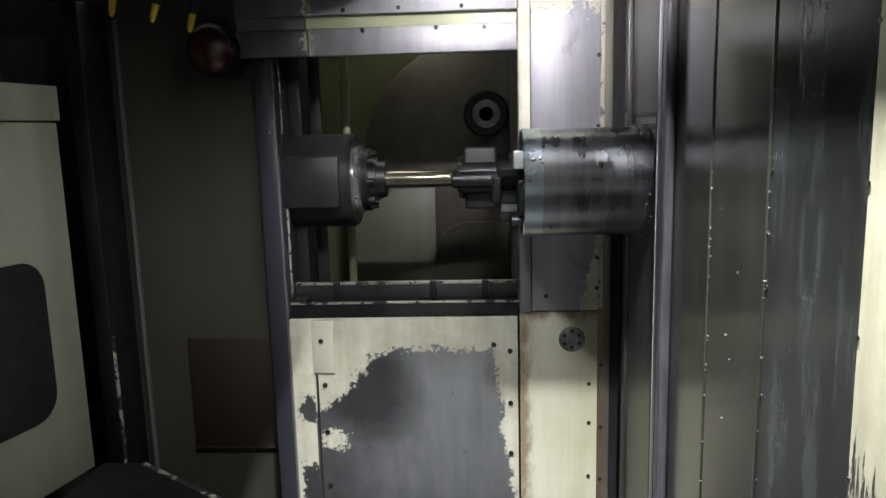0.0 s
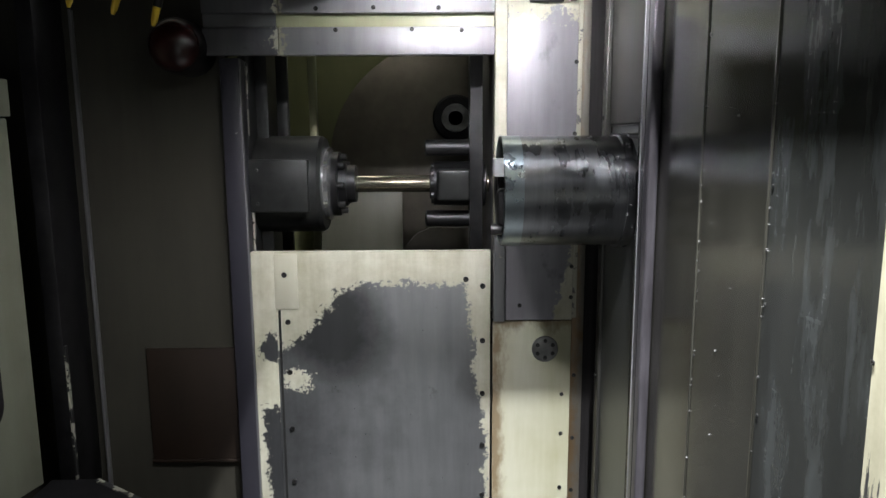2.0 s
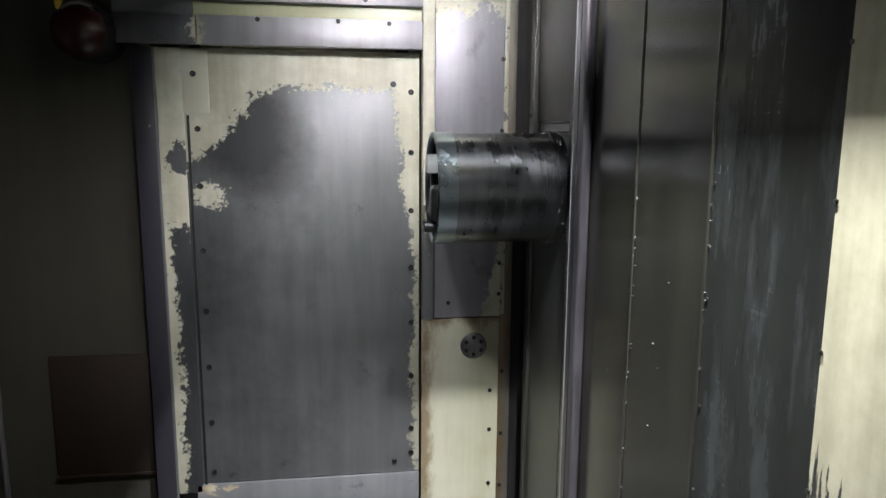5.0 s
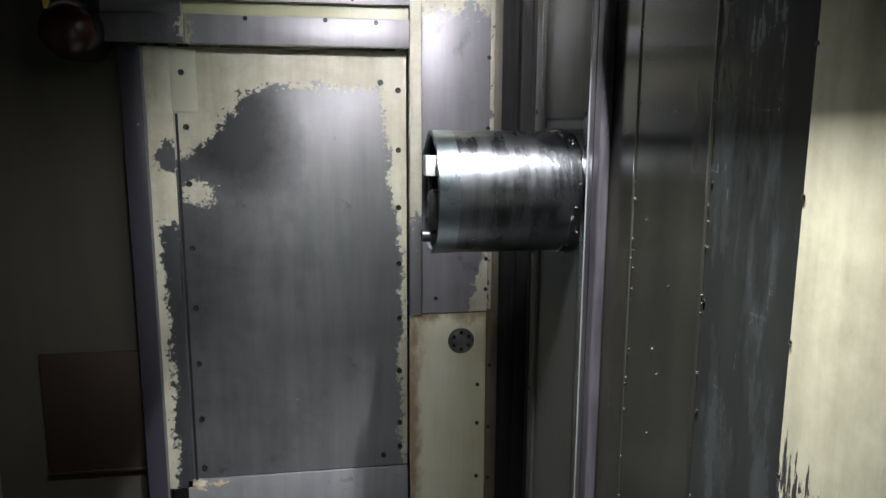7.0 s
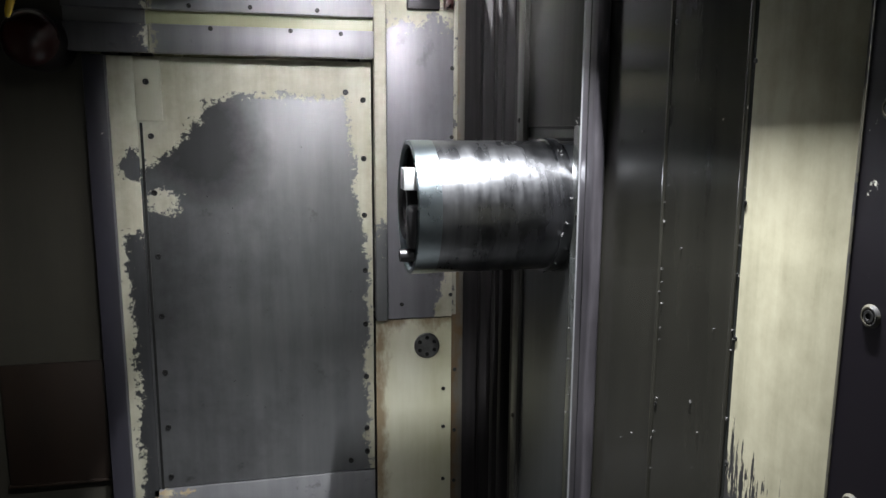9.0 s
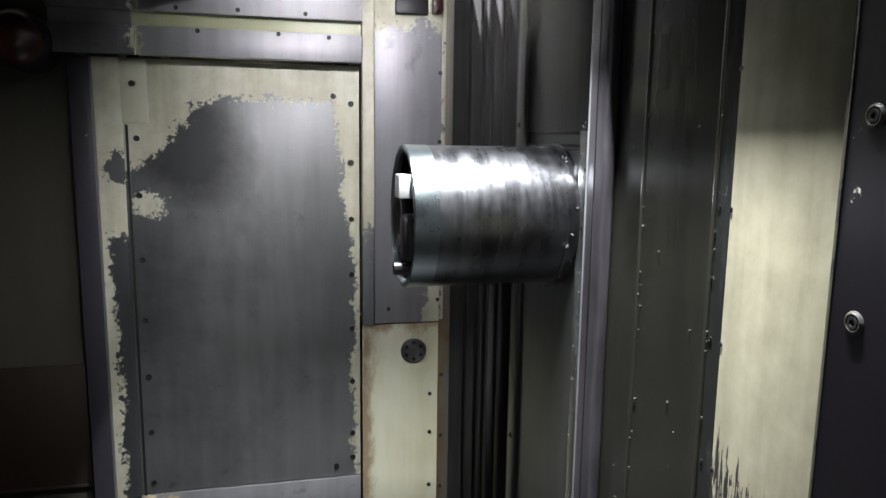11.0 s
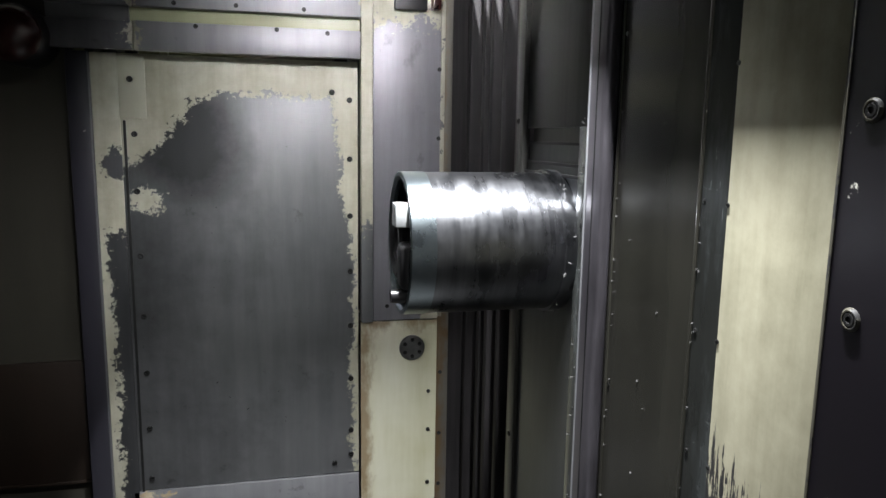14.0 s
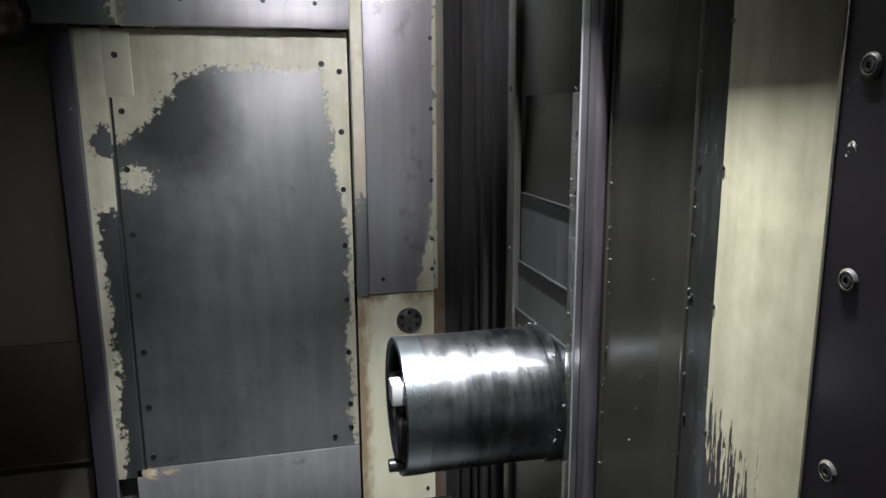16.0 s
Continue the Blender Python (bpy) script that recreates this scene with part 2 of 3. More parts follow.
def keep_shutter(g):
    # local x runs 0 to 0.68 across the door, z 0 to 1.21 upward from the seam
    x, y, z = g.xyz()
    top = g.math("SUBTRACT", z, 1.106)
    side = g.math("SUBTRACT", g.math("MULTIPLY_ADD", z, 0.75, -0.57), x)
    slope = g.math("SUBTRACT", z, g.math("MULTIPLY_ADD", x, 0.4, 0.89))
    corner = g.math("MINIMUM", side, slope)
    right = g.math("SUBTRACT", x, g.math("MINIMUM", 0.662, g.math("ADD", 0.622, g.math("MULTIPLY", g.math("SUBTRACT", 1.0, z), 0.11))))
    spot = g.math("SUBTRACT", 0.035, g.math("SQRT", g.math("ADD", g.math("POWER", g.math("SUBTRACT", x, 0.122), 2), g.math("POWER", g.math("SUBTRACT", z, 0.825), 2))))
    return g.math("MAXIMUM", g.math("MAXIMUM", g.math("MULTIPLY", top, 0.8), g.math("MULTIPLY", corner, 0.7)), g.math("MAXIMUM", right, spot))


def keep_strip(g):
    x, y, z = g.xyz()
    edge = g.math("SUBTRACT", 0.026, x)
    high = g.math("MULTIPLY", g.math("SUBTRACT", z, 0.72), 0.6)
    hole = g.math("SUBTRACT", g.math("SQRT", g.math("ADD", g.math("POWER", g.math("SUBTRACT", x, 0.05), 2), g.math("POWER", g.math("MULTIPLY", g.math("SUBTRACT", z, 0.915), 0.7), 2))), 0.034)
    return g.math("MINIMUM", g.math("MAXIMUM", edge, high), g.math("MULTIPLY", hole, 1.5))


def keep_plate(g):
    x, y, z = g.xyz()
    low = g.math("SUBTRACT", g.math("MULTIPLY", g.math("SUBTRACT", x, 0.142), 1.2), g.math("MULTIPLY", z, 0.22))
    high = g.math("SUBTRACT", g.math("MULTIPLY", g.math("SUBTRACT", z, 0.80), 0.4), 0.02)
    return g.math("MAXIMUM", low, high)


def keep_rail(g):
    x, y, z = g.xyz()
    joint = g.math("SUBTRACT", 0.012, g.math("ABSOLUTE", g.math("SUBTRACT", x, 0.20)))
    return g.math("MAXIMUM", joint, g.math("SUBTRACT", g.math("MULTIPLY", g.math("SUBTRACT", x, 0.72), 0.35), 0.03))


def keep_side(g):
    # cream fixed panel: worn to metal low down, in vertical scrapes
    x, y, z = g.xyz()
    scrape = g.noise(3.0, (1, 50, 3.0), 5, 0.65)
    return g.math("ADD", g.math("SUBTRACT", z, g.math("ADD", 1.515, g.math("MULTIPLY", y, 0.80))), g.math("MULTIPLY", g.math("SUBTRACT", scrape, 0.5), 0.45))


def oil_on_shutter(g, n):
    # old oil film, heaviest on the hinge side
    x, y, z = g.xyz()
    soft = g.noise(2.2, (1, 1, 0.8), 5, 0.6, (5, 0, 2))
    film = g.math("ADD", g.math("MULTIPLY", g.math("SUBTRACT", 0.36, x), 0.9), g.math("MULTIPLY", g.math("SUBTRACT", soft, 0.5), 1.6))
    dx = g.math("POWER", g.math("DIVIDE", g.math("SUBTRACT", x, 0.24), 0.20), 2)
    dz = g.math("POWER", g.math("DIVIDE", g.math("SUBTRACT", z, 0.98), 0.22), 2)
    pool = g.math("SUBTRACT", 0.85, g.math("ADD", dx, dz))
    f = g.math("MAXIMUM", film, g.math("ADD", pool, g.math("MULTIPLY", g.math("SUBTRACT", soft, 0.5), 1.2)))
    return g.ramp(g.math("ADD", f, g.math("MULTIPLY", g.math("SUBTRACT", n, 0.5), 0.6)), -0.05, 0.75, 0.0, 0.85)


def oil_on_plate(g, n):
    x, y, z = g.xyz()
    band = g.math("SUBTRACT", 0.055, g.math("ABSOLUTE", g.math("SUBTRACT", x, 0.12)))
    blot = g.noise(16, (1, 1, 0.7), 4, 0.6, (3, 0, 1))
    return g.ramp(g.math("ADD", g.math("MULTIPLY", band, 2.2), g.math("SUBTRACT", g.math("ADD", g.math("MULTIPLY", blot, 0.75), g.math("MULTIPLY", n, 0.25)), 0.63)), 0.0, 0.12, 0.0, 0.5)


M_shutter = worn_paint("worn_cream_on_steel_shutter", keep_shutter, oil_on_shutter)
M_strip = worn_paint("worn_cream_on_steel_strip", keep_strip, None, (0.05, 0.052, 0.055), (0.12, 0.123, 0.13))
M_plate = worn_paint("worn_cream_on_steel_plate", keep_plate, oil_on_plate, (0.23, 0.225, 0.25), (0.41, 0.405, 0.435))
M_sidepost = worn_paint("worn_cream_on_side_post", lambda g: g.math("MULTIPLY", g.math("SUBTRACT", g.xyz()[2], 1.74), 0.25))
M_rail = worn_paint("worn_cream_on_steel_rail", keep_rail, None, (0.25, 0.25, 0.27), (0.45, 0.45, 0.47))
def keep_flap(g):
    x, y, z = g.xyz()
    return g.math("SUBTRACT", 0.012, g.math("ADD", g.math("MULTIPLY", g.math("ABSOLUTE", g.math("SUBTRACT", x, 0.09)), 0.35), g.math("ABSOLUTE", g.math("ADD", z, 0.012))))


M_flap = worn_paint("bare_steel_flap", keep_flap, None, (0.24, 0.245, 0.26), (0.44, 0.445, 0.465), (0.6, 0.55, 0.40), (0.30, 0.17, 0.07))
# darker copy of the rail steel; part of the left end's shade is in its colour
M_rail_dark = worn_paint("shade_darkened_rail", keep_rail, None, (0.10, 0.10, 0.11), (0.22, 0.22, 0.235))
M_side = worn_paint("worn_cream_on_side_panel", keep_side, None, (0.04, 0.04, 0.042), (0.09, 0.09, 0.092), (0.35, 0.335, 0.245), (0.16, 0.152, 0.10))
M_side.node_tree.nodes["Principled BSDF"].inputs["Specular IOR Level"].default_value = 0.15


# ---- mesh helpers ----
def box(bm, x0, x1, y0, y1, z0, z1, bevel=0.0, seg=2):
    made = bmesh.ops.create_cube(bm, size=1.0, matrix=Matrix.Translation(((x0 + x1) / 2, (y0 + y1) / 2, (z0 + z1) / 2)) @ Matrix.Diagonal((x1 - x0, y1 - y0, z1 - z0, 1)))
    if bevel:
        edges = list({e for v in made["verts"] for e in v.link_edges})
        bmesh.ops.bevel(bm, geom=edges, offset=bevel, segments=seg, affect="EDGES", profile=0.5)
    return bm


def lathe(bm, rings, m=None, n=64, cap=True):
    """Turned body: rings of (along, radius), about the x axis."""
    m = m or Matrix()
    loops = []
    for along, r in rings:
        loops.append([bm.verts.new(m @ Vector((along, r * math.cos(a), r * math.sin(a)))) for a in (2 * math.pi * i / n for i in range(n))])
    for a, b in zip(loops, loops[1:]):
        for i in range(n):
            bm.faces.new((a[i], a[(i + 1) % n], b[(i + 1) % n], b[i]))
    if cap:
        bm.faces.new(loops[0][::-1])
        bm.faces.new(loops[-1])
    return bm


def extrude_outline(bm, pts, lift):
    """A flat outline (list of Vectors) given thickness along lift."""
    a = [bm.verts.new(p) for p in pts]
    b = [bm.verts.new(Vector(p) + Vector(lift)) for p in pts]
    bm.faces.new(a)
    bm.faces.new(b[::-1])
    for i in range(len(a)):
        j = (i + 1) % len(a)
        bm.faces.new((a[i], b[i], b[j], a[j]))
    return bm


def mesh_of(name, bm, material, smooth=True):
    bmesh.ops.recalc_face_normals(bm, faces=bm.faces)
    me = bpy.data.meshes.new(name)
    bm.to_mesh(me)
    bm.free()
    me.materials.append(material)
    if smooth:
        me.shade_smooth()
        me.set_sharp_from_angle(angle=radians(32))
    return me


def part(name, bm, material, parent=None, label="", at=None):
    ob = new(name, mesh_of(name, bm, material))
    if at is not None:
        ob.matrix_basis = Matrix.Translation(at)
    if parent is not None:
        ob.parent = parent
    return tagged(ob, label) if label else ob


def thing(name, label, category, at=(0, 0, 0), kind="", group=""):
    ob = new(name)
    ob.location = at
    ob.empty_display_size = 0.05
    return tagged(ob, label, category, group, kind)


def solid(name, bm, material, label, category, kind="", at=None, group=""):
    return tagged(part(name, bm, material, None, "", at), label, category, group, kind)


def bolt_mesh(r=0.0076, h=0.006, name="bolt", material=None):
    """Socket screw head facing -y, with its hexagon recess."""
    bm = bmesh.new()
    turn = Matrix.Rotation(radians(-90), 4, "Z")
    lathe(bm, [(-0.004, r), (h * 0.8, r), (h, r * 0.85), (h, r * 0.5), (h * 0.4, r * 0.45)], turn, 16)
    return mesh_of(name, bm, material or M_bolt)


BOLT = bolt_mesh()
BOLT_SMALL = bolt_mesh(0.0058, 0.003, "small_bolt")
BOLT_FLAT = bolt_mesh(0.0030, 0.0012, "flat_screw")


def bolt(parent, x, y, z, me=None, name="bolt", turn=None):
    ob = new(name, me or BOLT)
    ob.parent = parent
    ob.matrix_basis = Matrix.Translation((x, y, z)) @ (turn or Matrix())
    return ob


TO_LEFT = Matrix.Rotation(radians(-90), 4, "Z")   # a bolt on the side wall faces -x

# ---- the large structure ----
FLOOR = -0.45
s = solid("floor", box(bmesh.new(), -1.7, 0.9, -1.0, 3.2, FLOOR - 0.1, FLOOR), M_steel, "dark oily sheet metal chip tray floor", "floor", "structure")
# unseen slab added for the shutter and spindle to reflect
solid("reflected_bed", box(bmesh.new(), -1.7, 0.29, -1.0, 1.74, FLOOR, 0.40), M_bed, "unseen steel bed under the work space, added for the reflections", "machine bed", "structure")
s = solid("ceiling", box(bmesh.new(), -1.7, 0.9, -1.0, 3.2, 2.95, 3.05), M_grey, "dark grey painted sheet metal machine roof", "ceiling", "structure")

# unseen sheet; its opening is sized to place the tube light's shadow edges
roof = thing("roof_cutoff", "unseen dark grey roof sheet with an opening that cuts the tube light", "roof", (0, 0, 0), "structure")
part("sheet", box(bmesh.new(), -1.7, -0.12, -1.0, 1.74, 2.05, 2.06), M_grey, roof)
part("sheet", box(bmesh.new(), 0.2497, 0.308, -0.945, 1.74, 2.05, 2.06), M_grey, roof)
part("sheet", box(bmesh.new(), -0.12, 0.2497, -1.0, 0.05, 2.05, 2.06), M_grey, roof)
part("sheet", box(bmesh.new(), -0.12, 0.2497, 0.945, 1.74, 2.05, 2.06), M_grey, roof)
# unseen plates added round the short lamps to shape where their light falls
part("cut_back", box(bmesh.new(), -0.069, 0.20, 1.015, 1.020, 1.935, 2.048, 0.001), M_grey, roof, "unseen grey plate added to cut light behind a lamp")
part("cut_end", box(bmesh.new(), -0.075, -0.070, 1.021, 1.19, 1.93, 2.048, 0.001), M_grey, roof, "unseen grey plate added to cut light beside a lamp")
part("cut_back", box(bmesh.new(), -0.42, -0.241, 0.80, 0.806, 1.98, 2.048, 0.001), M_grey, roof, "unseen grey plate added to cut light behind a lamp")
part("cut_end", box(bmesh.new(), -0.24, -0.235, 0.80, 0.98, 1.85, 2.048, 0.001), M_grey, roof, "unseen grey plate added to cut light beside a lamp")
part("cut_lip", box(bmesh.new(), -0.42, -0.241, 0.90, 0.905, 1.998, 2.048, 0.001), M_grey, roof, "unseen lip added to shade the lamp in front")
part("cut_below", box(bmesh.new(), -0.069, 0.20, 1.021, 1.107, 1.935, 1.94, 0.001), M_grey, roof, "unseen lip added to shade the lamp from below")

# wall with the tool change opening: x -0.66 to 0.03, open from 0.45 to 1.77
far = thing("wall_far", "dark grey machine end wall with a tall tool change opening", "wall", (0, 0, 0), "structure")
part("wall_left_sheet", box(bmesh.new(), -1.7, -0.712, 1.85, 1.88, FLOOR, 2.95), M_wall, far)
part("wall_right_sheet", box(bmesh.new(), 0.064, 0.9, 1.806, 1.85, FLOOR, 2.95), M_rubber, far)
part("wall_top_sheet", box(bmesh.new(), -0.712, 0.064, 1.85, 1.88, 1.96, 2.95), M_grey, far)
part("wall_low_sheet", box(bmesh.new(), -0.712, 0.064, 1.86, 1.88, FLOOR, 0.95), M_grey, far)

near = thing("wall_near", "dark machine front wall with an open doorway", "wall", (0, 0, 0), "structure")
part("front_sheet", box(bmesh.new(), -1.7, -0.9, -1.03, -1.0, FLOOR, 2.95), M_grey, near)
part("front_sheet", box(bmesh.new(), 0.1, 0.9, -1.03, -1.0, FLOOR, 2.95), M_grey, near)
part("front_sheet", box(bmesh.new(), -0.9, 0.1, -1.03, -1.0, FLOOR, 0.9), M_grey, near)
part("front_sheet", box(bmesh.new(), -0.9, 0.1, -1.03, -1.0, 2.2, 2.95), M_grey, near)
solid("wall_left", box(bmesh.new(), -1.73, -1.7, -1.0, 3.2, FLOOR, 2.95), M_grey, "dark grey painted enclosure side wall", "wall", "structure")
solid("wall_right", box(bmesh.new(), 0.9, 0.93, -1.0, 3.2, FLOOR, 2.95), M_rubber, "black enclosure side wall behind the way covers", "wall", "structure")
solid("wall_magazine", box(bmesh.new(), -1.7, 0.9, 3.1, 3.15, FLOOR, 2.95), M_green, "pale green painted back wall of the tool magazine", "wall", "structure")

# left post of the shutter
post = thing("door_post", "violet-grey painted steel guide post of the shutter", "post", kind="structure")
part("post_face", box(bmesh.new(), -0.713, -0.661, 1.796, 1.86, FLOOR, 1.766, 0.003), M_violet, post)
part("post_lip", box(bmesh.new(), -0.664, -0.658, 1.798, 1.812, FLOOR, 1.764, 0.001), M_grey, post)

# header channel above the shutter
rail = thing("header_rail", "worn steel header channel above the shutter, cream paint left at a joint", "rail", (-0.742, 1.80, 1.768), "structure")
part("lower_flange", box(bmesh.new(), 0.0, 0.1985, -0.044, -0.02, 0.001, 0.071, 0.003), M_rail_dark, rail)
part("lower_flange", box(bmesh.new(), 0.2005, 0.768, -0.045, -0.02, 0.0, 0.072, 0.003), M_rail, rail)
part("groove", box(bmesh.new(), 0.19, 0.768, -0.018, 0.04, 0.06, 0.118), M_groove, rail)
part("upper_flange", box(bmesh.new(), 0.0, 0.1985, -0.044, -0.02, 0.107, 0.30, 0.003), M_rail_dark, rail)
part("upper_flange", box(bmesh.new(), 0.2005, 0.768, -0.045, -0.02, 0.107, 0.30, 0.003), M_rail, rail)
part("groove_end", box(bmesh.new(), 0.0, 0.19, -0.03, 0.04, 0.065, 0.115), M_grey, rail)
for bx, bz in ((0.30, 0.118), (0.45, 0.120), (0.62, 0.119), (0.35, 0.064), (0.55, 0.065), (0.68, 0.062)):
    bolt(rail, bx, -0.045, bz, BOLT_SMALL, "screw")

# right post and plates
rpost = thing("side_post", "narrow steel post with chipped cream paint beside the shutter", "post", (0.029, 1.795, FLOOR), "structure")
part("post_face", box(bmesh.new(), 0, 0.033, -0.012, 0.03, 1.483, 2.45, 0.003), M_sidepost, rpost)

plate = thing("upper_plate", "bare steel wall plate with worn cream paint", "wall plate", (0.064, 1.80, 1.035), "structure")
part("sheet", box(bmesh.new(), 0, 0.190, -0.006, 0.006, 0, 1.4, 0.001), M_plate, plate)
part("bolt_strip", box(bmesh.new(), 0.191, 0.203, -0.004, 0.006, 0.005, 1.4, 0.001), M_lowplate_strip, plate)
for z in (1.752, 1.561, 1.36, 1.19, 1.101):
    bolt(plate, 0.186, -0.006, z - 1.035, BOLT_SMALL)
bolt(plate, 0.040, -0.006, 1.078 - 1.035, BOLT_SMALL)

low = thing("lower_plate", "cream painted wall plate with rust stains", "wall plate", (0.048, 1.80, FLOOR), "structure")
part("sheet", box(bmesh.new(), -0.0195, 0.206, -0.004, 0.006, 0, 1.481, 0.001), M_lowplate, low)
for z in (0.811, 0.69, 0.52, 0.40):
    bolt(low, 0.182, -0.004, z - FLOOR, BOLT_SMALL)
edge = thing("edge_strip", "grey steel edge strip with rust-stained bolts", "strip", (0.255, 1.80, FLOOR), "structure")
part("strip", box(bmesh.new(), 0, 0.034, -0.002, 0.02, 0, 2.8, 0.001), M_strip_grey, edge)
for z in (0.868, 0.675, 0.51):
    bolt(edge, -0.002 + 0.012, -0.002, z - FLOOR, BOLT_SMALL)

disc = thing("cover_disc", "round turned steel cap with four screws", "cap", (0.179, 1.796, 0.949))
part("cap", lathe(bmesh.new(), [(-0.004, 0.038), (0.004, 0.038), (0.006, 0.036), (0.006, 0.004)], Matrix.Rotation(radians(-90), 4, "Z"), 48), M_disc, disc)
for a in (90, 150, 210, 270, 330, 30):
    bolt(disc, 0.025 * math.cos(radians(a)), -0.006, 0.025 * math.sin(radians(a)), BOLT_SMALL, "screw")

# brown access panel on the left wall
brown = thing("access_panel", "dark brown access panel set in the end wall", "panel", (-0.985, 1.85, 0.60))
part("sheet", box(bmesh.new(), 0, 0.26, -0.012, 0.0, 0, 0.345, 0.002), M_brown, brown)
part("lip", box(bmesh.new(), -0.004, 0.262, -0.016, 0.0, -0.008, 0.0, 0.001), M_brown, brown)
solid("wall_fold", box(bmesh.new(), -1.126, -1.118, 1.835, 1.852, FLOOR, 1.9, 0.002), M_grey, "vertical fold of the dark end wall", "trim", "structure")

# corner post and operator door on the left
cpost = thing("corner_post", "dark post with scuffed cream edges beside the operator door", "post", (-1.165, 1.72, FLOOR), "structure")
part("post_face", box(bmesh.new(), -0.022, 0.022, -0.03, 0.12, 0, 2.6, 0.004), M_black, cpost)
part("edge_trim", box(bmesh.new(), 0.0225, 0.028, -0.032, -0.02, 0, 1.45, 0.001), M_scuffed, cpost)

door = thing("operator_door", "cream painted sliding door with a dark rounded window", "door", (-1.190, 1.62, 0.64), "structure")
door.rotation_euler = (0, 0, radians(77))


def rounded(w0, w1, h0, h1, r, n=8):
    pts = []
    for cx, cz, a0 in ((w1 - r, h1 - r, 0), (w0 + r, h1 - r, 90), (w0 + r, h0 + r, 180), (w1 - r, h0 + r, 270)):
        for i in range(n + 1):
            a = radians(a0 + 90 * i / n)
            pts.append(Vector((cx + r * math.cos(a), 0, cz + r * math.sin(a))))
    return pts


part("leaf", box(bmesh.new(), -1.2, 0, 0, 0.03, 0, 0.965, 0.004), M_cream_shaded, door)
part("top_panel", box(bmesh.new(), -1.2, 0.01, -0.004, 0.03, 0.97, 1.06, 0.003), M_cream_shaded, door)
part("window", extrude_outline(bmesh.new(), rounded(-0.8, -0.105, 0.20, 0.62, 0.07), (0, -0.006, 0)), M_black, door, "dark window pane")

# bottom left way cover
sill = thing("bed_cover", "dark sloping bed cover with a scuffed cream edge", "cover", (0, 0, 0))
bm = bmesh.new()
extrude_outline(bm, [Vector((-1.18, 1.64, 0.64)), Vector((-1.055, 1.64, 0.64)), Vector((-0.77, 1.45, 0.64)), Vector((-0.55, 1.30, 0.64)), Vector((-0.55, 1.0, 0.5)), Vector((-1.18, 1.0, 0.64))], (0, 0, -0.7))
part("sheet", bm, M_black, sill)
bm = bmesh.new()
extrude_outline(bm, [Vector((-1.055, 1.643, 0.642)), Vector((-0.55, 1.303, 0.642)), Vector((-0.55, 1.285, 0.642)), Vector((-1.055, 1.625, 0.642))], (0, 0, -0.03))
part("edge", bm, M_scuffed, sill, "scuffed cream edge")

# ---- dark corner with way bellows ----
bel = thing("way_bellows", "black vertical way cover with ridges in the corner", "bellows", (0.36, 1.30, FLOOR))
for i, (yy, ww, dd) in enumerate(((0.47, 0.03, 0.03), (0.42, 0.035, 0.0), (0.37, 0.03, 0.018), (0.325, 0.03, 0.0), (0.28, 0.03, 0.022), (0.23, 0.035, 0.004), (0.18, 0.03, 0.02))):
    part("fold", box(bmesh.new(), -dd, 0.05, yy - ww / 2, yy + ww / 2, 0, 2.75, 0.005), M_rubber, bel)
part("backing", box(bmesh.new(), 0.03, 0.06, -0.6, 0.5, 0, 2.8), M_rubber, bel)

# ---- shutter ----
shutter = thing("shutter", "sliding tool change shutter, cream paint worn to bare steel", "shutter", (-0.659, 1.812, 0.560))
part("sheet", box(bmesh.new(), 0.066, 0.682, 0.0, 0.02, 0.006, 1.205, 0.002), M_shutter, shutter)
part("side_strip", box(bmesh.new(), 0.001, 0.066, -0.004, 0.02, -0.02, 1.205, 0.002), M_strip, shutter, "cream painted side strip scraped to metal")
part("corner_tab", box(bmesh.new(), 0.066, 0.132, -0.007, 0.0, 1.04, 1.2, 0.002), M_cream, shutter, "raised cream corner plate")
part("lower_flap", box(bmesh.new(), 0.05, 0.682, -0.004, 0.016, -0.22, 0.003, 0.002), M_flap, shutter, "bare steel lower flap with a rusty paint remnant")
part("fold", box(bmesh.new(), 0.072, 0.079, -0.003, 0.002, 0.0, 1.035, 0.001), M_drive, shutter)
for z in (1.56, 1.41, 1.237, 1.07, 0.91, 0.749, 0.60):
    bolt(shutter, -0.56 + 0.659, 0.0, z - 0.56)
for z in (1.662, 1.50, 1.34, 1.18, 1.02, 0.86, 0.70, 0.625):
    bolt(shutter, 0.659, 0.0, z - 0.56)
bolt(shutter, -0.564 + 0.659, -0.007, 1.70 - 0.56)
bolt(shutter, -0.048 + 0.659, 0.0, 1.682 - 0.56)
bolt(shutter, -0.049 + 0.659, 0.0, 0.60 - 0.56)

rnd = random.Random(12)
bm = bmesh.new()
for i in range(22):
    turn = Euler((0, rnd.uniform(-1.2, 1.2), 0)).to_matrix().to_4x4()
    spot = Matrix.Translation((rnd.uniform(0.08, 0.64), -0.0012, rnd.uniform(0.15, 1.0)))
    bmesh.ops.create_cube(bm, size=1.0, matrix=spot @ turn @ Matrix.Diagonal((rnd.uniform(0.001, 0.002), 0.0026, rnd.uniform(0.002, 0.006), 1)))
chips = part("swarf", bm, M_chrome, shutter, "bright metal chips")
chips["kind"] = "stuff"

# ---- tool change room behind the opening ----
ledge = thing("inner_sill", "oily steel sill box inside the tool change opening", "sill", (-0.66, 1.84, 1.05), "structure")
part("tray", box(bmesh.new(), 0, 0.74, 0.0, 0.09, -0.10, 0.0, 0.003), M_black, ledge)
part("back_lip", box(bmesh.new(), 0, 0.74, 0.075, 0.09, 0.0, 0.044, 0.002), M_drive, ledge)
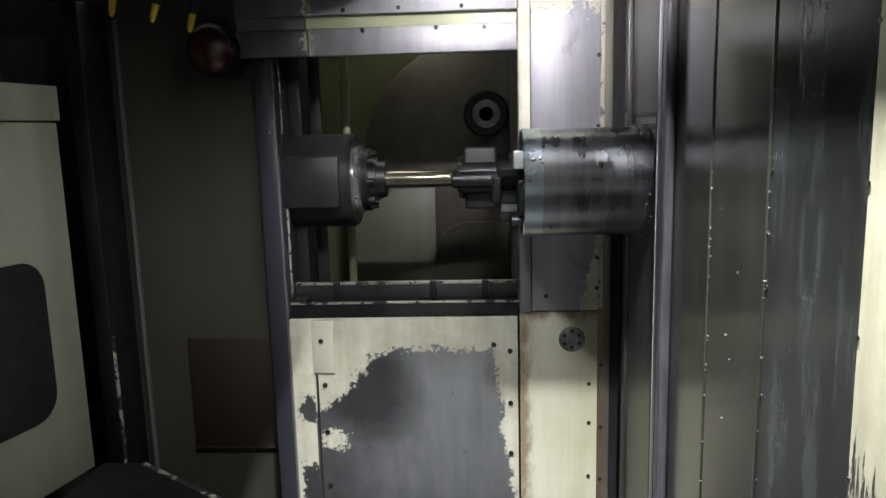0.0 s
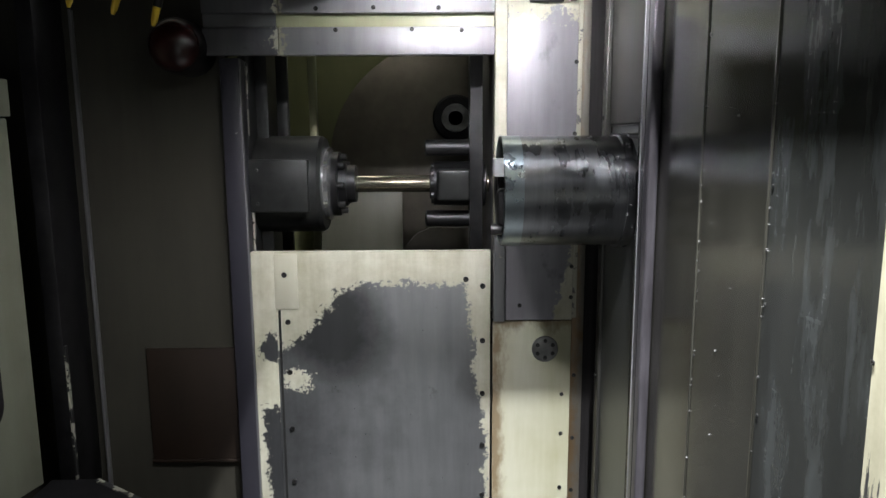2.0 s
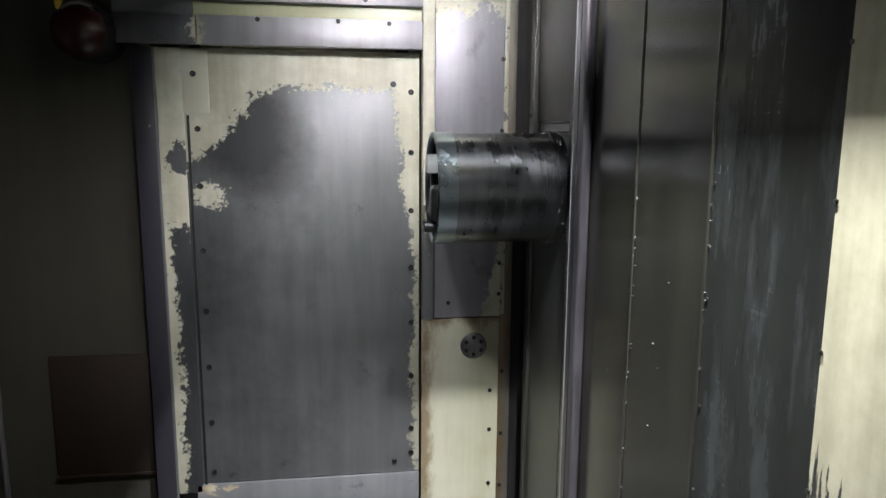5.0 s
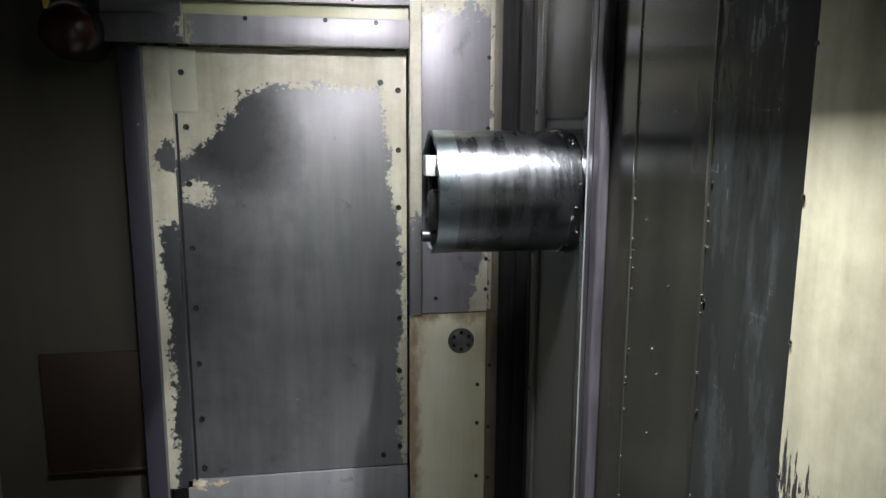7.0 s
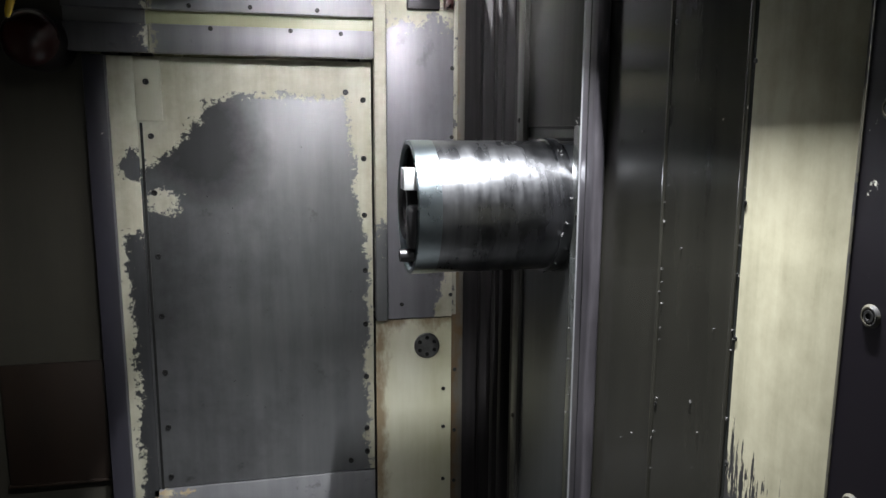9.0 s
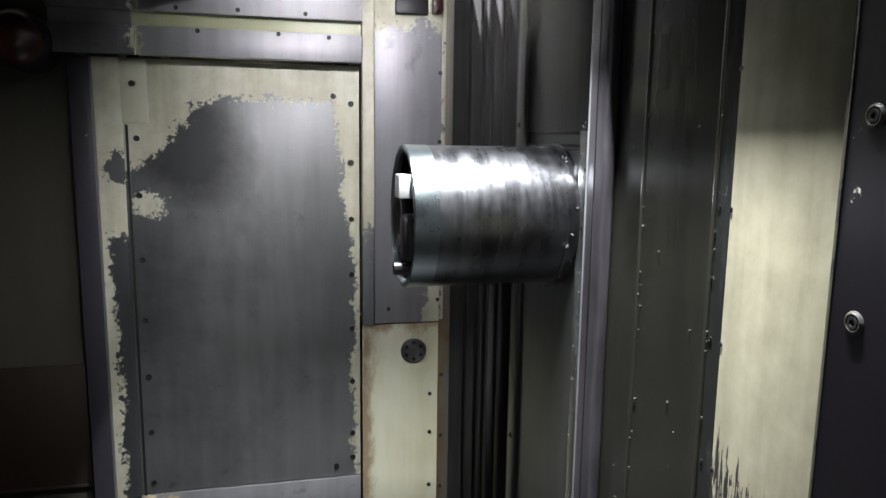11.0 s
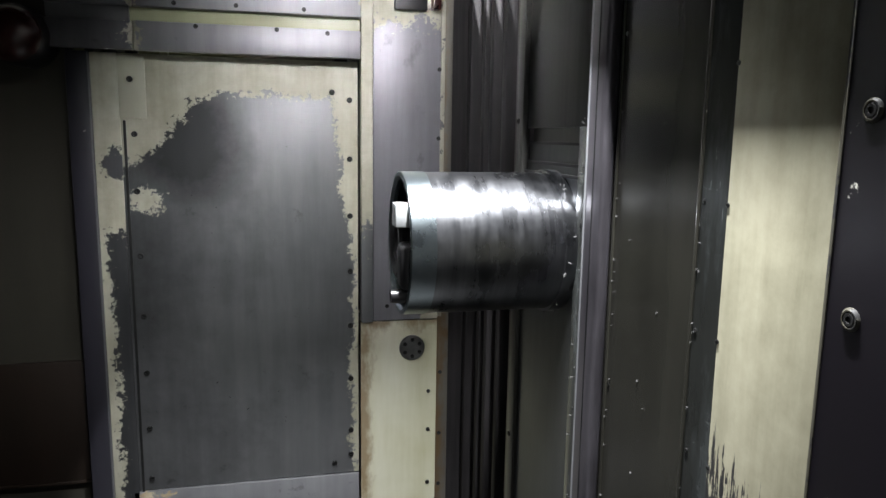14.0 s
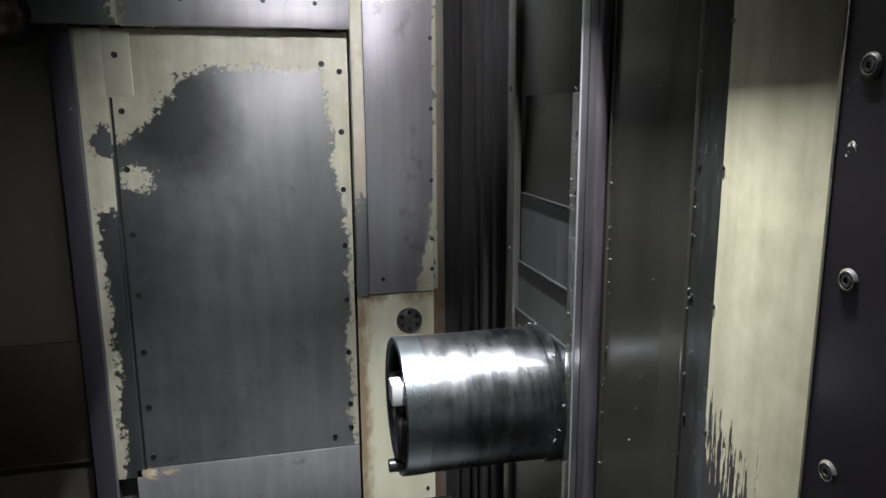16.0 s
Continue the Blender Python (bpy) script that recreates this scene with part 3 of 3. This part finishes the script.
part("lip_edge", box(bmesh.new(), 0, 0.74, 0.072, 0.092, 0.0445, 0.052, 0.002), M_ledge, ledge, "bright chipped lip")
part("front_edge", box(bmesh.new(), 0, 0.74, -0.004, 0.004, 0.001, 0.009, 0.002), M_ledge, ledge, "bright chipped lip")
part("side_lip", box(bmesh.new(), 0.0, 0.05, 0.0, 0.075, 0.0, 0.018, 0.004), M_cover, ledge)
for bx in (0.12, 0.42, 0.58):
    part("clip", box(bmesh.new(), bx, bx + 0.02, 0.06, 0.08, 0.0, 0.056, 0.002), M_black, ledge)
jamb = thing("inner_jamb", "chipped steel jamb inside the opening", "jamb", (-0.66, 1.86, 1.0), "structure")
part("side", box(bmesh.new(), -0.02, 0.0, 0.0, 0.5, -0.1, 0.96), M_drive, jamb)
part("flange", box(bmesh.new(), 0.0, 0.035, 0.10, 0.11, 0.0, 0.96, 0.002), M_drive, jamb)
part("strip", box(bmesh.new(), 0.035, 0.07, 0.22, 0.24, 0.0, 0.96, 0.002), M_drive, jamb)
part("chipped_edge", box(bmesh.new(), 0.0005, 0.007, -0.006, 0.008, 0.055, 0.37, 0.002), M_ledge, jamb, "jamb edge with chipped pale paint")
part("upper_edge", box(bmesh.new(), 0.0005, 0.005, -0.004, 0.006, 0.56, 0.76, 0.002), M_ledge, jamb)
part("tube", box(bmesh.new(), 0.095, 0.12, 0.45, 0.48, 0.0, 0.96, 0.004), M_groove, jamb)
rj = thing("inner_jamb", "painted steel jamb on the spindle side of the opening", "jamb", (0.03, 1.86, 1.0), "structure")
part("side", box(bmesh.new(), 0.0, 0.03, 0.0, 0.5, -0.1, 0.96), M_grey, rj)

mag = thing("tool_magazine", "dark steel tool magazine disc with an empty tool pot", "magazine", (-0.07, 2.80, 1.44))
TURN_Y = Matrix.Rotation(radians(-90), 4, "Z")
part("hub", lathe(bmesh.new(), [(-0.31, 0.12), (-0.02, 0.12)], TURN_Y, 40), M_black, mag)
part("disc", lathe(bmesh.new(), [(-0.03, 0.50), (0.0, 0.50), (0.006, 0.49), (0.006, 0.05)], TURN_Y, 72), M_brownsteel, mag)
pot = part("tool_pot", lathe(bmesh.new(), [(0.0, 0.092), (0.07, 0.092), (0.08, 0.084), (0.08, 0.056), (0.06, 0.05)], TURN_Y, 48), M_black, mag, at=(0.02, -0.03, 0.185))
part("pot_ring", lathe(bmesh.new(), [(0.06, 0.058), (0.088, 0.055), (0.088, 0.030), (0.02, 0.027), (0.01, 0.001)], TURN_Y, 40), M_disc, pot, "polished ring")
backp = thing("magazine_plate", "pale painted plate low in the tool magazine", "plate", (-0.62, 2.72, 0.70))
part("sheet", box(bmesh.new(), 0, 0.352, 0.0, 0.012, 0, 0.63, 0.004), M_magplate, backp)
part("bracket", box(bmesh.new(), 0.1, 0.14, 0.012, 0.38, 0.02, 0.06), M_black, backp)
guard = thing("magazine_guard", "pale guard plate with a rounded corner", "guard", (-0.27, 2.66, 0.93))
bm = bmesh.new()
extrude_outline(bm, [Vector((0, 0, -0.1)), Vector((0, 0, 0.12)), Vector((0.02, 0, 0.19)), Vector((0.06, 0, 0.235)), Vector((0.12, 0, 0.26)), Vector((0.36, 0, 0.26)), Vector((0.36, 0, -0.1))], (0, 0.02, 0))
part("plate", bm, M_brownsteel, guard)
part("bracket", box(bmesh.new(), 0.15, 0.2, 0.02, 0.445, -0.08, -0.04), M_black, guard)
part("label_bar", box(bmesh.new(), 0.105, 0.112, -0.003, 0, 0.14, 0.165), M_black, guard)
part("label_bar", box(bmesh.new(), 0.12, 0.155, -0.003, 0, 0.148, 0.156), M_grey, guard)
part("hinge", box(bmesh.new(), 0.03, 0.30, -0.02, 0, 0.0, 0.02, 0.003), M_black, guard)

drive = thing("changer_drive", "grey tool changer drive with a polished ring", "drive unit", (-0.68, 2.0, 1.413))
part("housing", lathe(bmesh.new(), [(-0.02, 0.145), (0.205, 0.145), (0.215, 0.138)], None, 64), M_drive, drive)
part("front_plate", box(bmesh.new(), -0.01, 0.185, -0.155, -0.06, -0.07, 0.08, 0.006), M_drive, drive, "bolted front plate")
part("ring", lathe(bmesh.new(), [(0.205, 0.102), (0.205, 0.110), (0.231, 0.110), (0.238, 0.097)], None, 56), M_chrome, drive, "polished ring")
part("flange", lathe(bmesh.new(), [(0.231, 0.097), (0.258, 0.097), (0.258, 0.070), (0.281, 0.067), (0.281, 0.059), (0.306, 0.056)], None, 48), M_black, drive)
for a in range(8):
    bm = bmesh.new()
    lathe(bm, [(0.258, 0.010), (0.277, 0.010), (0.279, 0.008)], Matrix.Translation((0, 0.081 * math.cos(radians(45 * a)), 0.081 * math.sin(radians(45 * a)))), 12)
    part("cap_screw", bm, M_bolt, drive)
for zz in (-0.045, 0.05):
    bolt(drive, 0.04, -0.155, zz, BOLT_SMALL)
shaft = solid("changer_shaft", lathe(bmesh.new(), [(-0.40, 0.026), (0.055, 0.026)], None, 40), M_shaft, "oily polished tool changer shaft", "shaft", at=(0.0, 2.0, 1.413))

# swap arm: turns about the shaft; its length lies along z
arm = thing("swap_arm", "black double-ended tool swap arm on the shaft", "tool arm", (0, 2.0, 1.413))
bm = bmesh.new()
out = []
L = 0.488
for sgn in (1, -1):
    for yy, zz in ((0.045, 0.10), (0.032, 0.2), (0.04, L - 0.03), (0.058, L), (0.05, L + 0.04), (0.034, L + 0.03), (0.03, L), (-0.005, L - 0.025), (-0.03, L), (-0.034, L + 0.03), (-0.05, L + 0.04), (-0.058, L), (-0.04, L - 0.03), (-0.032, 0.2), (-0.045, 0.10)):
        out.append(Vector((-0.030, sgn * yy, sgn * zz)))
extrude_outline(bm, out, (0.038, 0, 0))
part("arm_plate", bm, M_black, arm)
part("hub", lathe(bmesh.new(), [(-0.15, 0.028), (-0.15, 0.048), (-0.137, 0.05), (-0.137, 0.067), (-0.03, 0.067), (-0.03, 0.05)], None, 48), M_black, arm, "oily knurled hub")
part("hub_block", box(bmesh.new(), -0.128, -0.031, -0.094, 0.094, -0.046, 0.046, 0.008, 3), M_drive, arm, "grease-smeared hub block")
part("hub_cap", lathe(bmesh.new(), [(0.009, 0.07), (0.016, 0.07), (0.02, 0.06), (0.02, 0.026)], None, 48), M_black, arm)
for a in range(10):
    c, q = math.cos(radians(36 * a)), math.sin(radians(36 * a))
    part("hub_screw", lathe(bmesh.new(), [(-0.146, 0.008), (-0.137, 0.008)], Matrix.Translation((0, 0.055 * c, 0.055 * q)), 10), M_bolt, arm)
for sgn in (1, -1):
    part("plunger", lathe(bmesh.new(), [(-0.165, 0.017), (-0.16, 0.025), (-0.03, 0.025)], Matrix.Translation((0, 0.0, sgn * 0.108)), 24), M_black, arm)
    part("grip_block", box(bmesh.new(), -0.052, -0.030, -0.03, 0.03, sgn * (L - 0.02) - 0.035, sgn * (L - 0.02) + 0.035, 0.005), M_black, arm)

# ---- nozzles and red dome by the header ----
dome = thing("red_dome", "dark red glossy dome on a black ring", "dome", (-0.80, 1.72, 1.79))
part("ring", lathe(bmesh.new(), [(-0.12, 0.07), (0.0, 0.07), (0.012, 0.064)], TURN_Y, 48), M_black, dome)
part("cap", lathe(bmesh.new(), [(0.0, 0.066)] + [(0.05 * math.sin(radians(a)), 0.066 * math.cos(radians(a)) + 0.0004) for a in range(10, 91, 8)], TURN_Y, 48), M_red, dome)
for i, (nx, nz) in enumerate(((-0.902, 1.875), (-0.808, 1.848), (-1.01, 1.893))):
    nz_ = thing("coolant_nozzle", "yellow plastic coolant nozzle on a black hose", "nozzle", (nx, 1.62, nz), group="coolant nozzles")
    tilt = Matrix.Rotation(radians(105), 4, "Y") @ Matrix.Rotation(radians(8 * (i - 1)), 4, "Z")
    part("tip", lathe(bmesh.new(), [(-0.02, 0.009), (0.012, 0.008), (0.026, 0.004)], tilt, 16), M_yellow, nz_)
    part("hose", lathe(bmesh.new(), [(-0.16, 0.012), (-0.02, 0.011)], tilt, 16), M_black, nz_)

# unseen block above the nozzles, added to cast the header's shadow
shader = thing("header_shader", "unseen black block added above the shutter header to shade it", "manifold", (-1.2, 1.50, 1.915))
part("block", box(bmesh.new(), 0.0, 0.85, 0.0, 0.16, 0.0, 0.13, 0.005), M_black, shader)
part("hanger", box(bmesh.new(), 0.1, 0.14, 0.05, 0.36, 0.10, 0.13), M_black, shader)

# bracket with red clamp above the plates
br = thing("pipe_bracket", "small dark bracket with a red clamp", "bracket", (0.12, 1.79, 1.905))
part("foot", box(bmesh.new(), 0.0, 0.09, -0.02, 0.0, 0.0, 0.04, 0.003), M_black, br)
part("clamp", box(bmesh.new(), 0.10, 0.125, -0.04, -0.01, 0.0, 0.05, 0.006), M_red, br, "red clamp")

# ---- side wall of way covers: plane x = 0.31 ----
side = thing("side_panel", "cream painted fixed side panel worn at the foot", "panel", (0.3145, 0.38, FLOOR), "structure")
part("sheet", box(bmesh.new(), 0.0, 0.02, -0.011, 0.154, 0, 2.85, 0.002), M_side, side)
for z in (1.65, 1.49, 1.327, 1.167, 1.0):
    bolt(side, 0.0, 0.152, z - FLOOR, BOLT_FLAT, turn=TO_LEFT)
pillar = thing("side_pillar", "violet-black painted pillar with heavy bolts", "pillar", (0.311, 0.0, FLOOR), "structure")
part("face", box(bmesh.new(), 0.0, 0.05, -1.0, 0.368, 0, 2.85, 0.003), M_pillar, pillar)
part("edge_bead", box(bmesh.new(), -0.0012, 0.004, 0.3645, 0.3685, 0, 2.85, 0.0008), M_ring, pillar, "pale worn corner edge")
BIG = bolt_mesh(0.0065, 0.003, "heavy_bolt", M_bolt)
for z in (1.591, 1.405, 1.22, 1.03):
    b = bolt(pillar, 0.0, 0.335, z - FLOOR, BIG, "heavy_bolt", TO_LEFT)
    part("washer", lathe(bmesh.new(), [(-0.002, 0.0112), (0.0005, 0.0112), (0.0030, 0.0088), (0.0030, 0.0075), (0.001, 0.007)], Matrix.Rotation(radians(-90), 4, "Z"), 24, False), M_ring, b, "worn pale countersunk ring")


def telescopic(name, x, length, material, lip, screws, label):
    """One sliding way cover plate; its leading edge at local y = 0, the plate runs towards the operator."""
    t = thing(name, label, "way cover", (x, 1.0, FLOOR), group="way covers")
    part("plate", box(bmesh.new(), 0.0, 0.002, -length, 0.0, 0, 2.84), material, t)
    part("lip", box(bmesh.new(), -0.002, 0.004, -0.005, 0.002, 0, 2.84, 0.001), lip, t, "worn leading lip")
    for z in screws:
        bolt(t, 0.0, -0.012, z - FLOOR, BOLT_FLAT, turn=TO_LEFT)
    return t


def swarf(parent, n, x, y0, y1, z0, z1, seed):
    """Small curled bright chips stuck to a plate, joined into one scatter."""
    rnd = random.Random(seed)
    bm = bmesh.new()
    for i in range(n):
        w, h = rnd.uniform(0.0006, 0.0015), rnd.uniform(0.0008, 0.0034)
        y, z = rnd.uniform(y0, y1), rnd.uniform(z0, z1)
        turn = Euler((rnd.uniform(-0.6, 0.6), 0, 0)).to_matrix().to_4x4()
        bmesh.ops.create_cube(bm, size=1.0, matrix=Matrix.Translation((x - 0.0008, y, z)) @ turn @ Matrix.Diagonal((0.0024, w, h, 1)))
    ob = part("swarf", bm, M_chrome, parent, "bright metal chips")
    ob["kind"] = "stuff"
    return ob


cover_a = telescopic("way_cover", 0.3195, 0.48, M_cover, M_cover, (1.72, 1.174), "dark stainless way cover plate with chips on its edge")
cover_b = telescopic("way_cover", 0.3172, 0.42, M_cover_b, M_cover, (1.49, 1.327, 1.167, 0.93), "scratched stainless way cover plate with a bright edge")

swarf(cover_a, 22, 0.0, -0.016, -0.002, 0.9 - FLOOR, 1.75 - FLOOR, 1)
swarf(cover_a, 9, 0.0, -0.2, -0.02, 0.9 - FLOOR, 1.6 - FLOOR, 2)
swarf(cover_b, 22, 0.0, -0.012, 0.0, 0.9 - FLOOR, 1.6 - FLOOR, 3)

# column cover: local y = 0 at the spindle axis
col = thing("column_cover", "sliding steel column cover with a bright edge bar", "column cover", (0.31, 1.32, FLOOR))
part("near_plate", box(bmesh.new(), 0.0125, 0.0165, -0.80, -0.14, 0, 2.84), M_cover, col)
bar = part("edge_bar", box(bmesh.new(), -0.010, 0.012, -0.234, -0.1725, 0, 2.84, 0.006, 3), M_bar, col, "bright rounded edge bar")
part("bar_edge", box(bmesh.new(), -0.0112, -0.007, -0.1755, -0.1725, 0, 2.84, 0.0005), M_steel, col, "bright rubbed corner line")
part("bar_seam", box(bmesh.new(), -0.0112, -0.008, -0.205, -0.202, 0, 2.84, 0.0005), M_black, col)
part("near_flange", box(bmesh.new(), 0.0, 0.006, -0.172, -0.118, 0, 1.585 - FLOOR, 0.001), M_cover_b, col)
part("far_flange", box(bmesh.new(), -0.004, 0.012, 0.165, 0.205, 0, 2.84, 0.002), M_column, col)
part("far_skirt", box(bmesh.new(), 0.012, 0.016, 0.2, 0.26, 0, 2.84), M_column, col)
part("back_plate", box(bmesh.new(), 0.0205, 0.024, -0.14, 0.165, 0, 1.60 - FLOOR), M_column, col)
part("top_plate", box(bmesh.new(), 0.008, 0.014, -0.15, 0.165, 1.585 - FLOOR, 2.84, 0.001), M_column, col)
for z in (0.75, 0.92, 1.09, 1.26, 1.419, 1.52):
    bolt(col, 0.0, -0.142, z - FLOOR, BOLT_FLAT, turn=TO_LEFT)
for z in (0.9, 1.26, 1.6, 1.9):
    bolt(col, -0.004, 0.19, z - FLOOR, BOLT_SMALL, turn=TO_LEFT)


swarf(col, 30, -0.001, -0.151, -0.12, 0.8 - FLOOR, 1.6 - FLOOR, 4)
swarf(col, 7, 0.0125, -0.4, -0.26, 0.9 - FLOOR, 1.6 - FLOOR, 5)


def slide_plate(x, label, up, down):
    t = thing("slide_cover", label, "way cover", (x, 1.32, 1.5), group="spindle slide covers")
    part("plate", box(bmesh.new(), 0, 0.003, -0.148, 0.164, -down, up), M_slide, t)
    part("lip", box(bmesh.new(), -0.003, 0.002, -0.125, 0.16, up - 0.006, up, 0.001), M_black, t)
    return t


slide_1 = slide_plate(0.3235, "upper telescopic plate above the spindle", 0.0, 0.30)
slide_2 = slide_plate(0.3190, "lower telescopic plate above the spindle", 0.0, 0.36)
slide_3 = slide_plate(0.3140, "long skirt plate that travels with the spindle", 0.0, 1.25)

# ---- spindle: x along its axis, nose at -0.292 ----
spin = thing("spindle", "oily ground steel spindle head with a drive key", "spindle", (0.31, 1.32, 1.427))
R = 0.130
part("housing", lathe(bmesh.new(), [(-0.248, R - 0.001), (-0.02, R - 0.001), (-0.02, R + 0.004), (0.004, R + 0.004)], None, 96), M_spindle, spin)
part("nose_ring", lathe(bmesh.new(), [(-0.286, 0.118), (-0.292, 0.122), (-0.292, R - 0.002), (-0.290, R), (-0.248, R)], None, 96, False), M_rim, spin, "pale blued nose ring")
part("nose_face", lathe(bmesh.new(), [(-0.270, 0.03), (-0.278, 0.06), (-0.278, 0.12)], None, 72), M_black, spin)
part("nose_boss", lathe(bmesh.new(), [(-0.270, 0.032), (-0.296, 0.036), (-0.300, 0.045), (-0.300, 0.058), (-0.296, 0.064), (-0.276, 0.066)], None, 56, False), M_black, spin)
part("drive_key", box(bmesh.new(), -0.313, -0.276, -0.096, -0.056, 0.040, 0.080, 0.002), M_key, spin, "polished drive key")
part("clamp_block", box(bmesh.new(), -0.304, -0.274, -0.100, -0.050, -0.070, 0.012, 0.012, 4), M_black, spin, "dark lower clamp block")
part("air_nozzle", lathe(bmesh.new(), [(-0.316, 0.007), (-0.318, 0.012), (-0.274, 0.013)], Matrix.Translation((0, -0.075, -0.082)), 20), M_black, spin)
random.seed(5)
for i in range(26):
    a = radians(random.uniform(20, 330))
    bm = bmesh.new()
    box(bm, -0.0028, 0.0028, -0.001, 0.001, -0.001, 0.001)
    o = part("chip", bm, M_chrome, spin)
    rr = R + 0.005
    o.matrix_basis = Matrix.Translation((random.uniform(-0.02, 0.0), rr * math.cos(a), rr * math.sin(a))) @ Euler((random.uniform(0, 3), random.uniform(0, 3), random.uniform(0, 3))).to_matrix().to_4x4()


# ---- what moves ----
TRAVEL = [(0, 0.192), (4.6, 0.192), (6.0, 0.19), (6.5, 0.14), (6.8, 0.057), (7.0, 0.0), (7.5, -0.168), (8.0, -0.336), (8.3, -0.392), (8.5, -0.327), (9.0, -0.160),
          (9.5, -0.010), (9.7, -0.058), (10.1, -0.19), (10.4, -0.24), (11.4, -0.245), (11.8, -0.171), (12.0, -0.107), (12.3, -0.033), (12.5, -0.044), (13.0, -0.214),
          (13.3, -0.246), (13.6, -0.251), (13.8, -0.251), (14.0, -0.251), (14.5, -0.251), (15.0, -0.251), (15.5, -0.251), (15.65, -0.251), (16.0, -0.251)]
DROP = {14.0: -0.055, 14.5: -0.226, 15.0: -0.398, 15.5: -0.556, 15.65: -0.55, 16.0: -0.421}
ARM = [(0, 0, 90), (0.13, 0, 90), (0.23, -0.09, 90), (0.31, -0.155, 90), (0.36, -0.16, 92), (0.43, -0.16, 130), (0.5, -0.16, 180), (0.57, -0.16, 230), (0.64, -0.16, 268), (0.69, -0.155, 270),
       (0.77, -0.07, 270), (0.86, 0, 270), (0.95, 0, 270), (1.03, 0, 305), (1.1, 0, 356), (1.15, 0, 360), (16, 0, 360)]
COVER_A = [(0, 1.04), (6.6, 1.045), (7.0, 0.975), (7.5, 0.951), (8.0, 0.787), (8.3, 0.726), (8.5, 0.724), (9.0, 0.728), (9.5, 0.84), (9.7, 0.845), (11.6, 0.72), (11.8, 0.722), (12.0, 0.734), (12.5, 0.826), (16, 0.823)]
COVER_B = [(0, 0.79), (6.6, 0.79), (7.0, 0.734), (7.5, 0.725), (8.0, 0.601), (8.3, 0.545), (8.5, 0.540), (9.0, 0.548), (9.5, 0.608), (9.7, 0.61), (11.8, 0.55), (12.1, 0.57), (12.5, 0.595), (16, 0.594)]
SHUT = [(0, -0.753), (1.35, -0.753), (1.5, -0.725), (1.65, -0.68), (2.0, -0.53), (2.5, -0.246), (2.8, -0.075), (2.9, -0.02), (3.0, 0), (16, 0)]


def motions():
    walk(shutter, [(t, pose(-0.659, 1.812, 0.560 + dz)) for t, dz in SHUT])
    walk(arm, [(t, pose(dx, 2.0, 1.413, a)) for t, dx, a in ARM])
    walk(col, [(t, pose(0.31, 1.32 + dy, FLOOR)) for t, dy in TRAVEL])
    walk(spin, [(t, pose(0.31, 1.32 + dy, 1.427 + DROP.get(t, 0))) for t, dy in TRAVEL])
    walk(slide_1, [(t, pose(0.3235, 1.32 + dy, 1.584 + max(0.47 * DROP.get(t, 0), -0.20))) for t, dy in TRAVEL])
    walk(slide_2, [(t, pose(0.319, 1.32 + dy, 1.562 + max(0.77 * DROP.get(t, 0), -0.335))) for t, dy in TRAVEL])
    walk(slide_3, [(t, pose(0.314, 1.32 + dy, 1.555 + DROP.get(t, 0))) for t, dy in TRAVEL])
    walk(cover_a, [(t, pose(0.3195, y, FLOOR)) for t, y in COVER_A])
    walk(cover_b, [(t, pose(0.3172, y, FLOOR)) for t, y in COVER_B])


motions()
